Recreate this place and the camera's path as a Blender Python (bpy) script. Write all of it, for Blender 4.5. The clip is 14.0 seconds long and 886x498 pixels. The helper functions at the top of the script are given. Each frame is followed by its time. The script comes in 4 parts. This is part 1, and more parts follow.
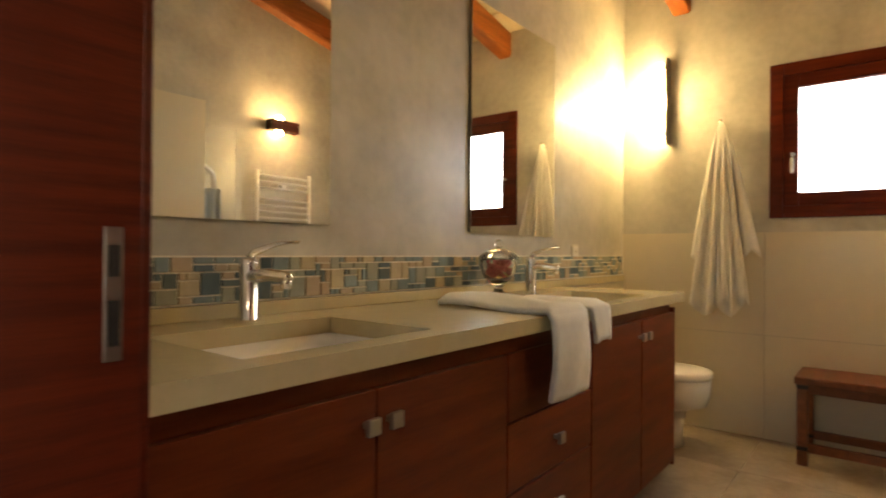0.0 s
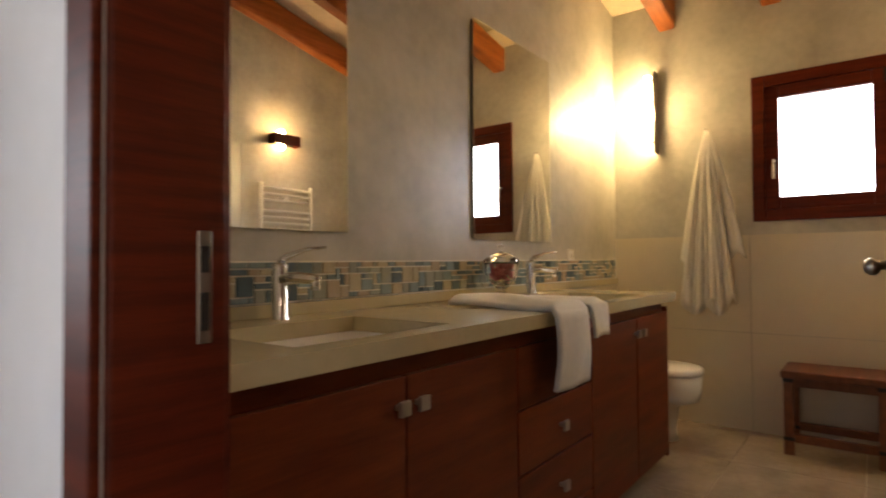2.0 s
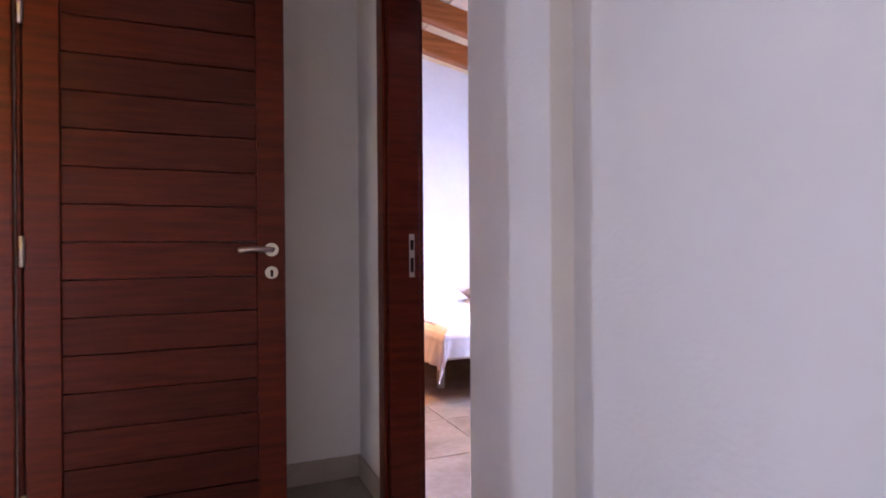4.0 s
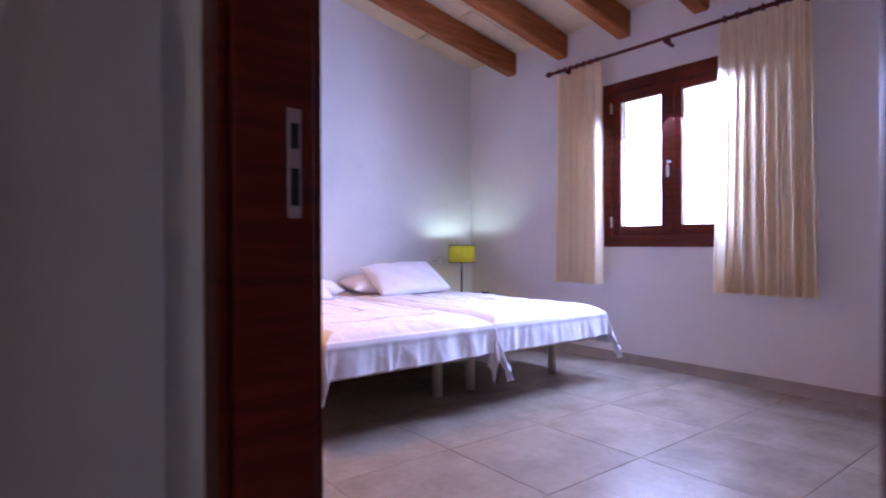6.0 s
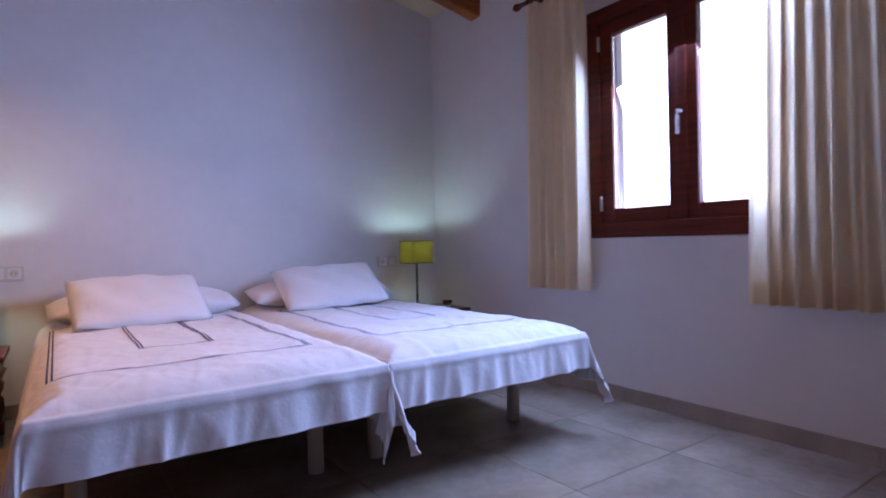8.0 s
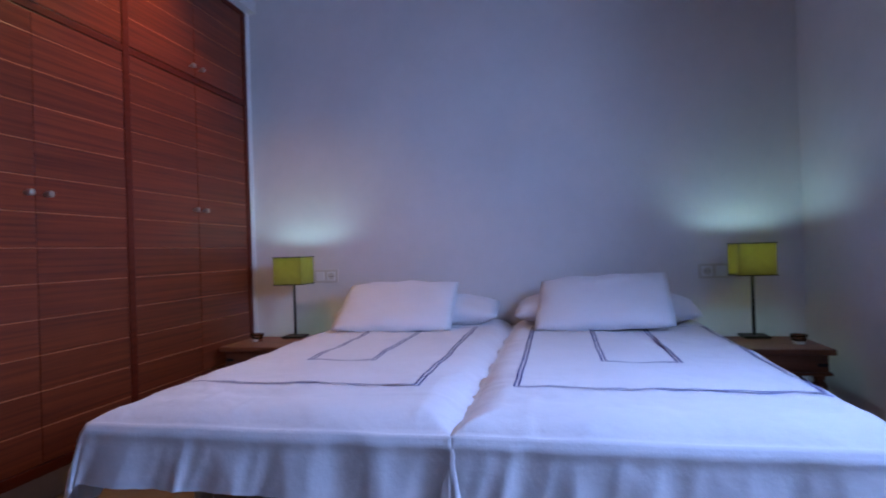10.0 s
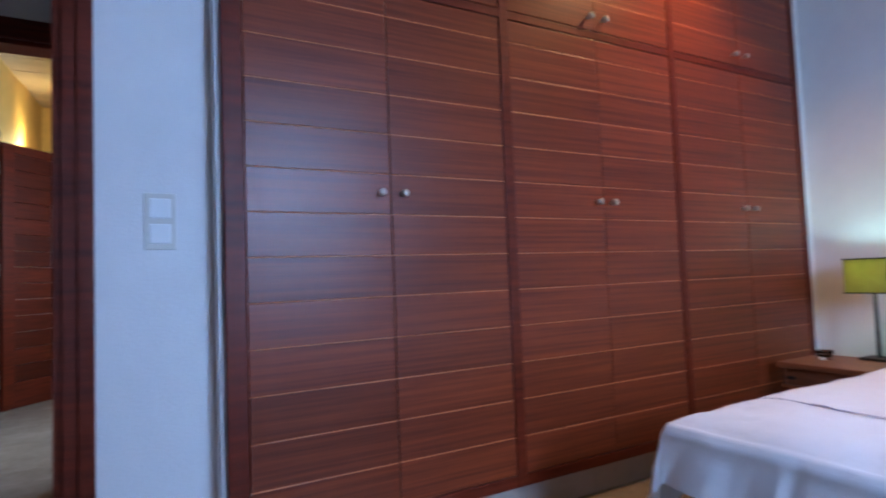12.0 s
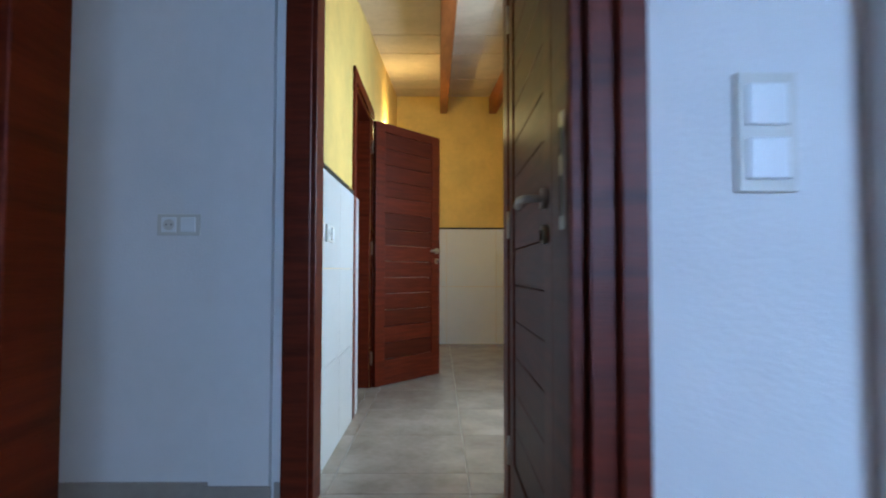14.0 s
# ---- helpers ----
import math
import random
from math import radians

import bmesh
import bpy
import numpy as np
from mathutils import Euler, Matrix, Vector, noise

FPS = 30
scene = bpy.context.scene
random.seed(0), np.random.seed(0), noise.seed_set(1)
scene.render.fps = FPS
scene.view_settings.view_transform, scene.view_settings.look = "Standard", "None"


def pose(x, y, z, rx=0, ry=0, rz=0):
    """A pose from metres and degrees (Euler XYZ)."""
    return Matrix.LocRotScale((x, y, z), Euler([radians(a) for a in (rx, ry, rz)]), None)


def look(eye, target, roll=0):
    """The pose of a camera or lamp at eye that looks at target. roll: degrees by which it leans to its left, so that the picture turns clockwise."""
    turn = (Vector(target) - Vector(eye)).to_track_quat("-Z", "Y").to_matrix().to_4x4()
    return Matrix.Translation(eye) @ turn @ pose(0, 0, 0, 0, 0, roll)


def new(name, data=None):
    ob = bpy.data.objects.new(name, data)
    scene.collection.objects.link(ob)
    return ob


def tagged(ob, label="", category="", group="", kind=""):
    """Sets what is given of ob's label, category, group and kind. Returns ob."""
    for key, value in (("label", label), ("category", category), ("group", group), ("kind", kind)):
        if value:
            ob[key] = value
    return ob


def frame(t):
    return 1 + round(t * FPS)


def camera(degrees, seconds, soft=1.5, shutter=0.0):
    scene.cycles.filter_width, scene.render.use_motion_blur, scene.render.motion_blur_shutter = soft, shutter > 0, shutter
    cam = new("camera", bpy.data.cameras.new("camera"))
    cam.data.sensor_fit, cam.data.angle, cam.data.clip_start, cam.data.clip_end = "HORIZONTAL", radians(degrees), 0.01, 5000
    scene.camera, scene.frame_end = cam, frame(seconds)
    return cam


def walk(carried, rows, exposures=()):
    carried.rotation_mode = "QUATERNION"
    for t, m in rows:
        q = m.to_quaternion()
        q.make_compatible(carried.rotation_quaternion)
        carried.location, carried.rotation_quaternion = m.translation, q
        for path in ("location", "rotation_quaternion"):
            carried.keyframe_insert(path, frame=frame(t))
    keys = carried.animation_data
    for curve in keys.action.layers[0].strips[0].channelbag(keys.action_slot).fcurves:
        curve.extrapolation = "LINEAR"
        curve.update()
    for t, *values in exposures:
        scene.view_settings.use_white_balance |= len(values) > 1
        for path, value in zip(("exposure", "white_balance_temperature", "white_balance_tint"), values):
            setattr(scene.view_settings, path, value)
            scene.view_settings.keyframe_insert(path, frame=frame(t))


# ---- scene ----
cam = camera(76.7, 14.0, soft=1.9, shutter=0.4)
PATH = [
    (0, (0.078, 0.28, 1.082), (1.639, 1.53, 1.092), 0.5),
    (0.5, (0.171, 0.326, 1.061), (1.861, 1.396, 1.077), 0.2),
    (1, (0.177, 0.345, 1.047), (1.892, 1.374, 1.07), -0.0),
    (1.5, (0.067, 0.299, 1.061), (1.765, 1.355, 1.093), -0.3),
    (2, (-0.08, 0.241, 1.061), (1.501, 1.465, 1.106), -0.4),
    (2.5, (-0.259, 0.174, 1.063), (1.073, 1.665, 1.111), -0.7),
    (3, (-0.463, 0.231, 1.053), (0.61, 1.918, 1.093), -0.1),
    (3.5, (-0.441, 0.501, 1.062), (0.42, 2.306, 1.073), -0.1),
    (3.7, (-0.398, 0.662, 1.06), (0.379, 2.505, 1.057), -0.4),
    (5.8, (-0.023, 2.062, 0.912), (1.109, 3.711, 0.894), -0.3),
    (6, (0.059, 2.156, 0.895), (1.283, 3.738, 0.879), -0.2),
    (6.5, (0.268, 2.339, 0.869), (1.636, 3.798, 0.852), -0.3),
    (7, (0.526, 2.498, 0.856), (1.913, 3.939, 0.84), -0.4),
    (7.2, (0.651, 2.554, 0.857), (2.031, 4.002, 0.841), -0.6),
    (9.3, (2.185, 2.989, 0.895), (2.355, 4.982, 0.887), -1.4),
    (9.5, (2.284, 3.033, 0.898), (2.285, 5.033, 0.896), -1.4),
    (10, (2.446, 3.135, 0.893), (2.048, 5.094, 0.901), -1.8),
    (10.5, (2.531, 3.207, 0.892), (1.817, 5.075, 0.911), -1.8),
    (11, (2.517, 3.241, 0.898), (1.421, 4.914, 0.926), -2.2),
    (11.5, (2.425, 3.232, 0.898), (0.901, 4.526, 0.955), -2.0),
    (12, (2.233, 3.17, 0.874), (0.489, 4.144, 0.975), -2.2),
    (12.5, (2.182, 3.125, 0.889), (0.281, 3.742, 0.961), -0.8),
    (13, (1.975, 2.989, 0.875), (0.022, 3.41, 0.957), -0.4),
    (13.3, (1.774, 2.945, 0.866), (-0.206, 3.209, 0.961), -0.2),
    (13.5, (1.638, 2.913, 0.87), (-0.352, 3.096, 0.95), -0.2),
    (14, (1.205, 2.811, 0.877), (-0.793, 2.824, 0.957), 0.1),
]
walk(cam, [(t, look(eye, target, roll)) for t, eye, target, roll in PATH],
     exposures=[(0, 0.86, 8000, 9), (1, 0.84, 7900, 9), (2, 0.45, 7400, 15), (2.5, 0.5, 7200, 21), (3.5, 0.5, 6700, 28),
                (5.8, -0.6, 5950, 40), (7.2, -1.0, 5950, 36), (9.3, -2.25, 5150, 24), (10.5, -2.0, 5150, 24),
                (11.5, -1.55, 5300, 14), (12.5, -1.15, 5400, 6), (14, -1.05, 5500, 2)])

# ---- light ----
world = bpy.data.worlds.new("world")
scene.world = world
world.use_nodes = True
wn = world.node_tree
sky = wn.nodes.new("ShaderNodeTexSky")
sky.sky_type = "NISHITA"
sky.sun_disc = False
sky.sun_elevation, sky.sun_rotation = radians(40), radians(200)
wn.links.new(sky.outputs[0], wn.nodes["Background"].inputs[0])
wn.nodes["Background"].inputs[1].default_value = 0.15
sun_data = bpy.data.lights.new("sun", "SUN")
sun_data.energy, sun_data.angle, sun_data.color = 2.5, radians(0.5), (1, 0.94, 0.85)
new("sun", sun_data).matrix_world = look((0, 0, 10), (2.0, 5.0, 4.0))


def area(name, eye, target, w, h, watts, color):
    d = bpy.data.lights.new(name, "AREA")
    d.shape, d.size, d.size_y, d.energy, d.color = "RECTANGLE", w, h, watts, color
    ob = new(name, d)
    ob.matrix_world = look(eye, target)
    return ob


def point(name, at, watts, color, radius=0.03):
    d = bpy.data.lights.new(name, "POINT")
    d.energy, d.color, d.shadow_soft_size = watts, color, radius
    ob = new(name, d)
    ob.location = at
    return ob


def spot(name, eye, target, watts, color, degrees, blend=0.6, radius=0.03):
    d = bpy.data.lights.new(name, "SPOT")
    d.energy, d.color, d.spot_size, d.spot_blend, d.shadow_soft_size = watts, color, radians(degrees), blend, radius
    ob = new(name, d)
    ob.matrix_world = look(eye, target)
    return ob


area("bedroom_window_sky", (3.868, 4.28, 1.5), (2.2, 4.15, 0.6), 0.8, 1.0, 285, (0.46, 0.64, 1.0))
area("bathroom_window_sky", (4.0, 0.47, 1.74), (1.5, 0.3, 0.9), 0.5, 0.6, 6, (0.6, 0.75, 1.0))
area("second_bathroom_window_sky", (-2.0, 4.25, 1.5), (-2.4, 2.0, 0.8), 0.9, 1.0, 165, (0.7, 0.84, 1.0))
# added fill light in an invented opening at the hall's unseen end
area("hall_end_fill", (-0.42, -2.66, 1.1), (-0.42, 0.0, 1.0), 1.0, 2.0, 2, (0.95, 0.93, 0.9))
# added fill light that brightens the opposite hall wall, no known window
area("hall_side_fill", (-0.99, 0.55, 1.45), (0.3, 0.9, 1.0), 0.75, 1.0, 1.6, (0.9, 0.92, 0.95))
WARM = (1.0, 0.66, 0.3)
spot("bedroom_spot_light", (0.95, 5.45, 2.63), (0.85, 4.9, 0.0), 260, (1.0, 0.52, 0.18), 128, 1.0)
# warm fill added for the hall, with no known lamp behind it
point("hall_warm_fill", (-0.4, -0.6, 2.1), 4, (1.0, 0.8, 0.62), 0.08)
point("second_bathroom_lamp_light", (-4.2, 2.41, 2.25), 38, (1.0, 0.72, 0.28), 0.05)

# ---- materials ----


def mat(name, base, rough=0.5, metal=0.0, vary=0.12, scale=6.0, bump=0.0, bump_scale=60.0, stretch=(1, 1, 1), second=None, random_amount=0.0, coat=0.0, emission=None, strength=0.0, transmission=0.0, sheen=0.0, spec=0.5):
    m = bpy.data.materials.new(name)
    m.use_nodes = True
    t = m.node_tree
    p = t.nodes["Principled BSDF"]
    p.inputs["Roughness"].default_value, p.inputs["Metallic"].default_value = rough, metal
    p.inputs["Coat Weight"].default_value = coat
    p.inputs["Transmission Weight"].default_value = transmission
    p.inputs["Specular IOR Level"].default_value = spec
    p.inputs["Sheen Weight"].default_value = sheen
    co = t.nodes.new("ShaderNodeTexCoord")
    mp = t.nodes.new("ShaderNodeMapping")
    mp.inputs["Scale"].default_value = stretch
    t.links.new(co.outputs["Object"], mp.inputs["Vector"])
    last = mp.outputs["Vector"]
    if random_amount:
        info = t.nodes.new("ShaderNodeObjectInfo")
        add = t.nodes.new("ShaderNodeVectorMath")
        mul = t.nodes.new("ShaderNodeMath")
        mul.operation, mul.inputs[1].default_value = "MULTIPLY", 37.0
        t.links.new(info.outputs["Random"], mul.inputs[0])
        t.links.new(last, add.inputs[0])
        t.links.new(mul.outputs[0], add.inputs[1])
        last = add.outputs[0]
    n1 = t.nodes.new("ShaderNodeTexNoise")
    n1.inputs["Scale"].default_value, n1.inputs["Detail"].default_value = scale, 6.0
    n2 = t.nodes.new("ShaderNodeTexNoise")
    n2.inputs["Scale"].default_value, n2.inputs["Detail"].default_value = scale * 7, 4.0
    t.links.new(last, n1.inputs["Vector"])
    t.links.new(last, n2.inputs["Vector"])
    mix = t.nodes.new("ShaderNodeMath")
    mix.operation = "MULTIPLY_ADD"
    t.links.new(n2.outputs["Fac"], mix.inputs[0])
    mix.inputs[1].default_value = 0.35
    t.links.new(n1.outputs["Fac"], mix.inputs[2])
    ramp = t.nodes.new("ShaderNodeValToRGB")
    ramp.color_ramp.elements[0].position, ramp.color_ramp.elements[1].position = 0.42, 0.95
    other = second or tuple(min(1, c * (1 + vary)) for c in base)
    ramp.color_ramp.elements[0].color = (*[c * (1 - vary) for c in base], 1)
    ramp.color_ramp.elements[1].color = (*other, 1)
    t.links.new(mix.outputs[0], ramp.inputs[0])
    out = ramp.outputs[0]
    if random_amount:
        hs = t.nodes.new("ShaderNodeHueSaturation")
        mr = t.nodes.new("ShaderNodeMapRange")
        mr.inputs["To Min"].default_value, mr.inputs["To Max"].default_value = 1 - random_amount, 1 + random_amount
        t.links.new(info.outputs["Random"], mr.inputs["Value"])
        t.links.new(mr.outputs[0], hs.inputs["Value"])
        t.links.new(out, hs.inputs["Color"])
        out = hs.outputs[0]
    t.links.new(out, p.inputs["Base Color"])
    if bump:
        n3 = t.nodes.new("ShaderNodeTexNoise")
        n3.inputs["Scale"].default_value, n3.inputs["Detail"].default_value = bump_scale, 5.0
        t.links.new(last, n3.inputs["Vector"])
        b = t.nodes.new("ShaderNodeBump")
        b.inputs["Strength"].default_value, b.inputs["Distance"].default_value = bump, 0.004
        t.links.new(n3.outputs["Fac"], b.inputs["Height"])
        t.links.new(b.outputs[0], p.inputs["Normal"])
    if emission:
        p.inputs["Emission Color"].default_value = (*emission, 1)
        p.inputs["Emission Strength"].default_value = strength
    return m


PLASTER = mat("white_plaster", (0.72, 0.7, 0.68), 0.85, vary=0.05, scale=2.5, bump=0.25, bump_scale=120)
GREY_PLASTER = mat("grey_trowelled_plaster", (0.43, 0.41, 0.36), 0.38, vary=0.22, scale=3.2, bump=0.1, bump_scale=14, second=(0.55, 0.53, 0.47))
YELLOW_PLASTER = mat("yellow_plaster", (0.75, 0.52, 0.14), 0.7, vary=0.15, scale=2.5, bump=0.15, bump_scale=20)
CREAM_TILE = mat("cream_wall_tile", (0.62, 0.56, 0.44), 0.25, vary=0.05, scale=2)
WHITE_TILE = mat("white_wall_tile", (0.78, 0.78, 0.74), 0.15, vary=0.03, scale=2)
GROUT = mat("grout", (0.42, 0.38, 0.32), 0.9, vary=0.1)
PALE_GROUT = mat("pale_grout", (0.76, 0.72, 0.6), 0.9, vary=0.08, scale=30)
FLOOR_TILE = mat("stone_floor_tile", (0.3, 0.235, 0.175), 0.25, vary=0.22, scale=4.5, bump=0.06, bump_scale=25, second=(0.37, 0.315, 0.25), random_amount=0.05)
SKIRT = mat("skirting_tile", (0.36, 0.31, 0.26), 0.4, vary=0.15, scale=5, random_amount=0.04)
MAHOGANY = mat("mahogany", (0.085, 0.0095, 0.003), 0.42, vary=0.4, scale=3.0, bump=0.12, bump_scale=40, stretch=(1, 1, 14), second=(0.13, 0.018, 0.005), spec=0.2)
MAHOGANY_H = mat("mahogany_horizontal", (0.118, 0.018, 0.006), 0.34, vary=0.4, scale=3.0, bump=0.05, bump_scale=30, stretch=(1.5, 0.5, 26), second=(0.2, 0.038, 0.01), random_amount=0.14, spec=0.35)
DOOR_H = mat("door_plank_wood", (0.06, 0.006, 0.002), 0.44, vary=0.35, scale=3.0, bump=0.1, bump_scale=30, stretch=(1.5, 1.5, 20), second=(0.1, 0.015, 0.005), random_amount=0.28, spec=0.2)
# pale orange that paints the light caught by the wardrobe's plank grooves
GROOVE_GLINT = mat("groove_glint", (0.55, 0.19, 0.06), 0.5, vary=0.2)
VANITY_WOOD = mat("vanity_wood", (0.11, 0.02, 0.006), 0.4, vary=0.3, scale=2.0, bump=0.06, bump_scale=30, stretch=(1, 1, 9), second=(0.18, 0.036, 0.01), random_amount=0.06, spec=0.2)
BEAM_WOOD = mat("stained_beam_wood", (0.3, 0.075, 0.012), 0.45, vary=0.45, scale=2.5, bump=0.2, bump_scale=30, stretch=(1, 12, 12), second=(0.36, 0.11, 0.03), spec=0.2)
CEILING_TILE = mat("clay_ceiling_board", (0.6, 0.48, 0.33), 0.8, vary=0.15, scale=3, bump=0.15, bump_scale=60)
RUSTIC = mat("rustic_stool_wood", (0.16, 0.05, 0.018), 0.5, vary=0.4, scale=3, bump=0.3, bump_scale=40, stretch=(1, 8, 8))
COUNTER = mat("taupe_quartz", (0.5, 0.43, 0.27), 0.16, vary=0.05, scale=25)
CERAMIC = mat("white_ceramic", (0.8, 0.8, 0.77), 0.12, vary=0.02)
CHROME = mat("chrome", (0.75, 0.75, 0.75), 0.08, metal=1.0, vary=0.02)
NICKEL = mat("brushed_nickel", (0.5, 0.48, 0.44), 0.3, metal=1.0, vary=0.05)
IRON = mat("black_iron", (0.03, 0.028, 0.026), 0.5, metal=0.6, vary=0.2)
MIRROR = mat("mirror_silver", (0.88, 0.89, 0.88), 0.01, metal=1.0, vary=0.0)
GLASS = mat("clear_glass", (1, 1, 1), 0.02, vary=0.0, transmission=1.0)
TERRY = mat("white_terry", (0.74, 0.72, 0.66), 0.95, vary=0.06, scale=30, bump=0.6, bump_scale=260, sheen=0.3)
LINEN = mat("white_cotton", (0.78, 0.77, 0.79), 0.9, vary=0.03, scale=6, bump=0.75, bump_scale=20, sheen=0.2)
STRIPE = mat("navy_stripe", (0.07, 0.08, 0.22), 0.9, vary=0.1, scale=40)
CURTAIN = mat("cream_curtain", (0.88, 0.76, 0.56), 0.95, vary=0.05, scale=20, bump=0.2, bump_scale=300)
BASE_FABRIC = mat("beige_bed_base", (0.55, 0.48, 0.42), 0.95, vary=0.1, scale=40, bump=0.3, bump_scale=200)
LEG_METAL = mat("beige_painted_leg", (0.5, 0.43, 0.33), 0.4, vary=0.05)
SHADE = mat("olive_lamp_shade", (0.34, 0.3, 0.05), 0.9, vary=0.15, scale=30, bump=0.3, bump_scale=300, emission=(0.34, 0.32, 0.04), strength=0.2)
PLASTIC = mat("ivory_plastic", (0.6, 0.57, 0.5), 0.35, vary=0.03)
WHITE_PLASTIC = mat("white_plastic", (0.75, 0.75, 0.73), 0.3, vary=0.02)
# near-black that paints shade into holes and the vanity's toe recess
DARK = mat("shade_black", (0.012, 0.008, 0.006), 0.8, vary=0.2)
PETALS = mat("red_petals", (0.5, 0.05, 0.08), 0.8, vary=0.5, scale=60, second=(0.55, 0.12, 0.16))
BULB = mat("warm_lamp_tube", (1, 0.9, 0.7), 0.4, vary=0.0, emission=(1.0, 0.74, 0.36), strength=60)
BULB_SMALL = mat("warm_lamp_glow", (1, 0.9, 0.7), 0.4, vary=0.0, emission=(1.0, 0.62, 0.2), strength=25)
BLUE_TOWEL = mat("pale_blue_cloth", (0.4, 0.45, 0.52), 0.95, vary=0.08, scale=20)
TILE_COLORS = [mat("mosaic_" + n, c, 0.18, vary=0.12, scale=30) for n, c in (("slate", (0.1, 0.14, 0.16)), ("blue_grey", (0.2, 0.26, 0.27)), ("sage", (0.3, 0.32, 0.27)), ("taupe", (0.42, 0.34, 0.25)), ("sand", (0.46, 0.4, 0.28)))]

m = SHADE.node_tree
tr = m.nodes.new("ShaderNodeBsdfTranslucent")
tr.inputs[0].default_value = (0.36, 0.31, 0.05, 1)
ms = m.nodes.new("ShaderNodeMixShader")
ms.inputs[0].default_value = 0.35
m.links.new(m.nodes["Principled BSDF"].outputs[0], ms.inputs[1])
m.links.new(tr.outputs[0], ms.inputs[2])
m.links.new(ms.outputs[0], m.nodes["Material Output"].inputs[0])
m = CURTAIN.node_tree
tr = m.nodes.new("ShaderNodeBsdfTranslucent")
tr.inputs[0].default_value = (0.94, 0.8, 0.58, 1)
ms = m.nodes.new("ShaderNodeMixShader")
ms.inputs[0].default_value = 0.5
m.links.new(m.nodes["Principled BSDF"].outputs[0], ms.inputs[1])
m.links.new(tr.outputs[0], ms.inputs[2])
m.links.new(ms.outputs[0], m.nodes["Material Output"].inputs[0])

# ---- mesh helpers ----


def part(name, bm, material, parent=None, label="", smooth=False):
    me = bpy.data.meshes.new(name)
    bm.to_mesh(me)
    bm.free()
    me.materials.append(material)
    if smooth:
        for f in me.polygons:
            f.use_smooth = True
    ob = new(name, me)
    if parent:
        ob.parent = parent
    if label:
        ob["label"] = label
    return ob


def thing(name, at=(0, 0, 0), turn=0.0, label="", category="", group="", kind=""):
    ob = new(name)
    ob.empty_display_size = 0.05
    ob.matrix_basis = pose(*at, 0, 0, turn)
    return tagged(ob, label, category, group, kind)


def box(x0, x1, y0, y1, z0, z1, bevel=0.0, bm=None):
    own = bmesh.new()
    bmesh.ops.create_cube(own, size=1, matrix=Matrix.LocRotScale(((x0 + x1) / 2, (y0 + y1) / 2, (z0 + z1) / 2), None, (abs(x1 - x0), abs(y1 - y0), abs(z1 - z0))))
    if bevel:
        bmesh.ops.bevel(own, geom=own.edges[:], offset=bevel, segments=2, affect="EDGES", profile=0.5)
    if bm is None:
        return own
    tmp = bpy.data.meshes.new("tmp")
    own.to_mesh(tmp)
    own.free()
    bm.from_mesh(tmp)
    bpy.data.meshes.remove(tmp)
    return bm


def lathe(profile, segments=20, at=(0, 0, 0)):
    bm = bmesh.new()
    rings = []
    for r, z in profile:
        rings.append([bm.verts.new((at[0] + r * math.cos(2 * math.pi * k / segments), at[1] + r * math.sin(2 * math.pi * k / segments), at[2] + z)) for k in range(segments)])
    for a, b in zip(rings, rings[1:]):
        for k in range(segments):
            bm.faces.new((a[k], a[(k + 1) % segments], b[(k + 1) % segments], b[k]))
    bm.faces.new(rings[0][::-1])
    bm.faces.new(rings[-1])
    return bm


def tube(points, radius, segments=10):
    bm = bmesh.new()
    rings = []
    pts = [Vector(p) for p in points]
    for i, p in enumerate(pts):
        d = (pts[min(i + 1, len(pts) - 1)] - pts[max(i - 1, 0)]).normalized()
        u = d.orthogonal().normalized() if abs(d.z) > 0.9 else d.cross(Vector((0, 0, 1))).normalized()
        v = d.cross(u)
        r = radius[i] if isinstance(radius, (list, tuple)) else radius
        rings.append([bm.verts.new(p + r * (math.cos(2 * math.pi * k / segments) * u + math.sin(2 * math.pi * k / segments) * v)) for k in range(segments)])
    for a, b in zip(rings, rings[1:]):
        for k in range(segments):
            bm.faces.new((a[k], a[(k + 1) % segments], b[(k + 1) % segments], b[k]))
    bm.faces.new(rings[0][::-1])
    bm.faces.new(rings[-1])
    bmesh.ops.recalc_face_normals(bm, faces=bm.faces[:])
    return bm


def sheet(nu, nv, f, thick=0.0):
    bm = bmesh.new()
    g = [[bm.verts.new(f(i / nu, j / nv)) for j in range(nv + 1)] for i in range(nu + 1)]
    for i in range(nu):
        for j in range(nv):
            bm.faces.new((g[i][j], g[i + 1][j], g[i + 1][j + 1], g[i][j + 1]))
    if thick:
        bmesh.ops.recalc_face_normals(bm, faces=bm.faces[:])
        bmesh.ops.solidify(bm, geom=bm.faces[:], thickness=thick)
    return bm


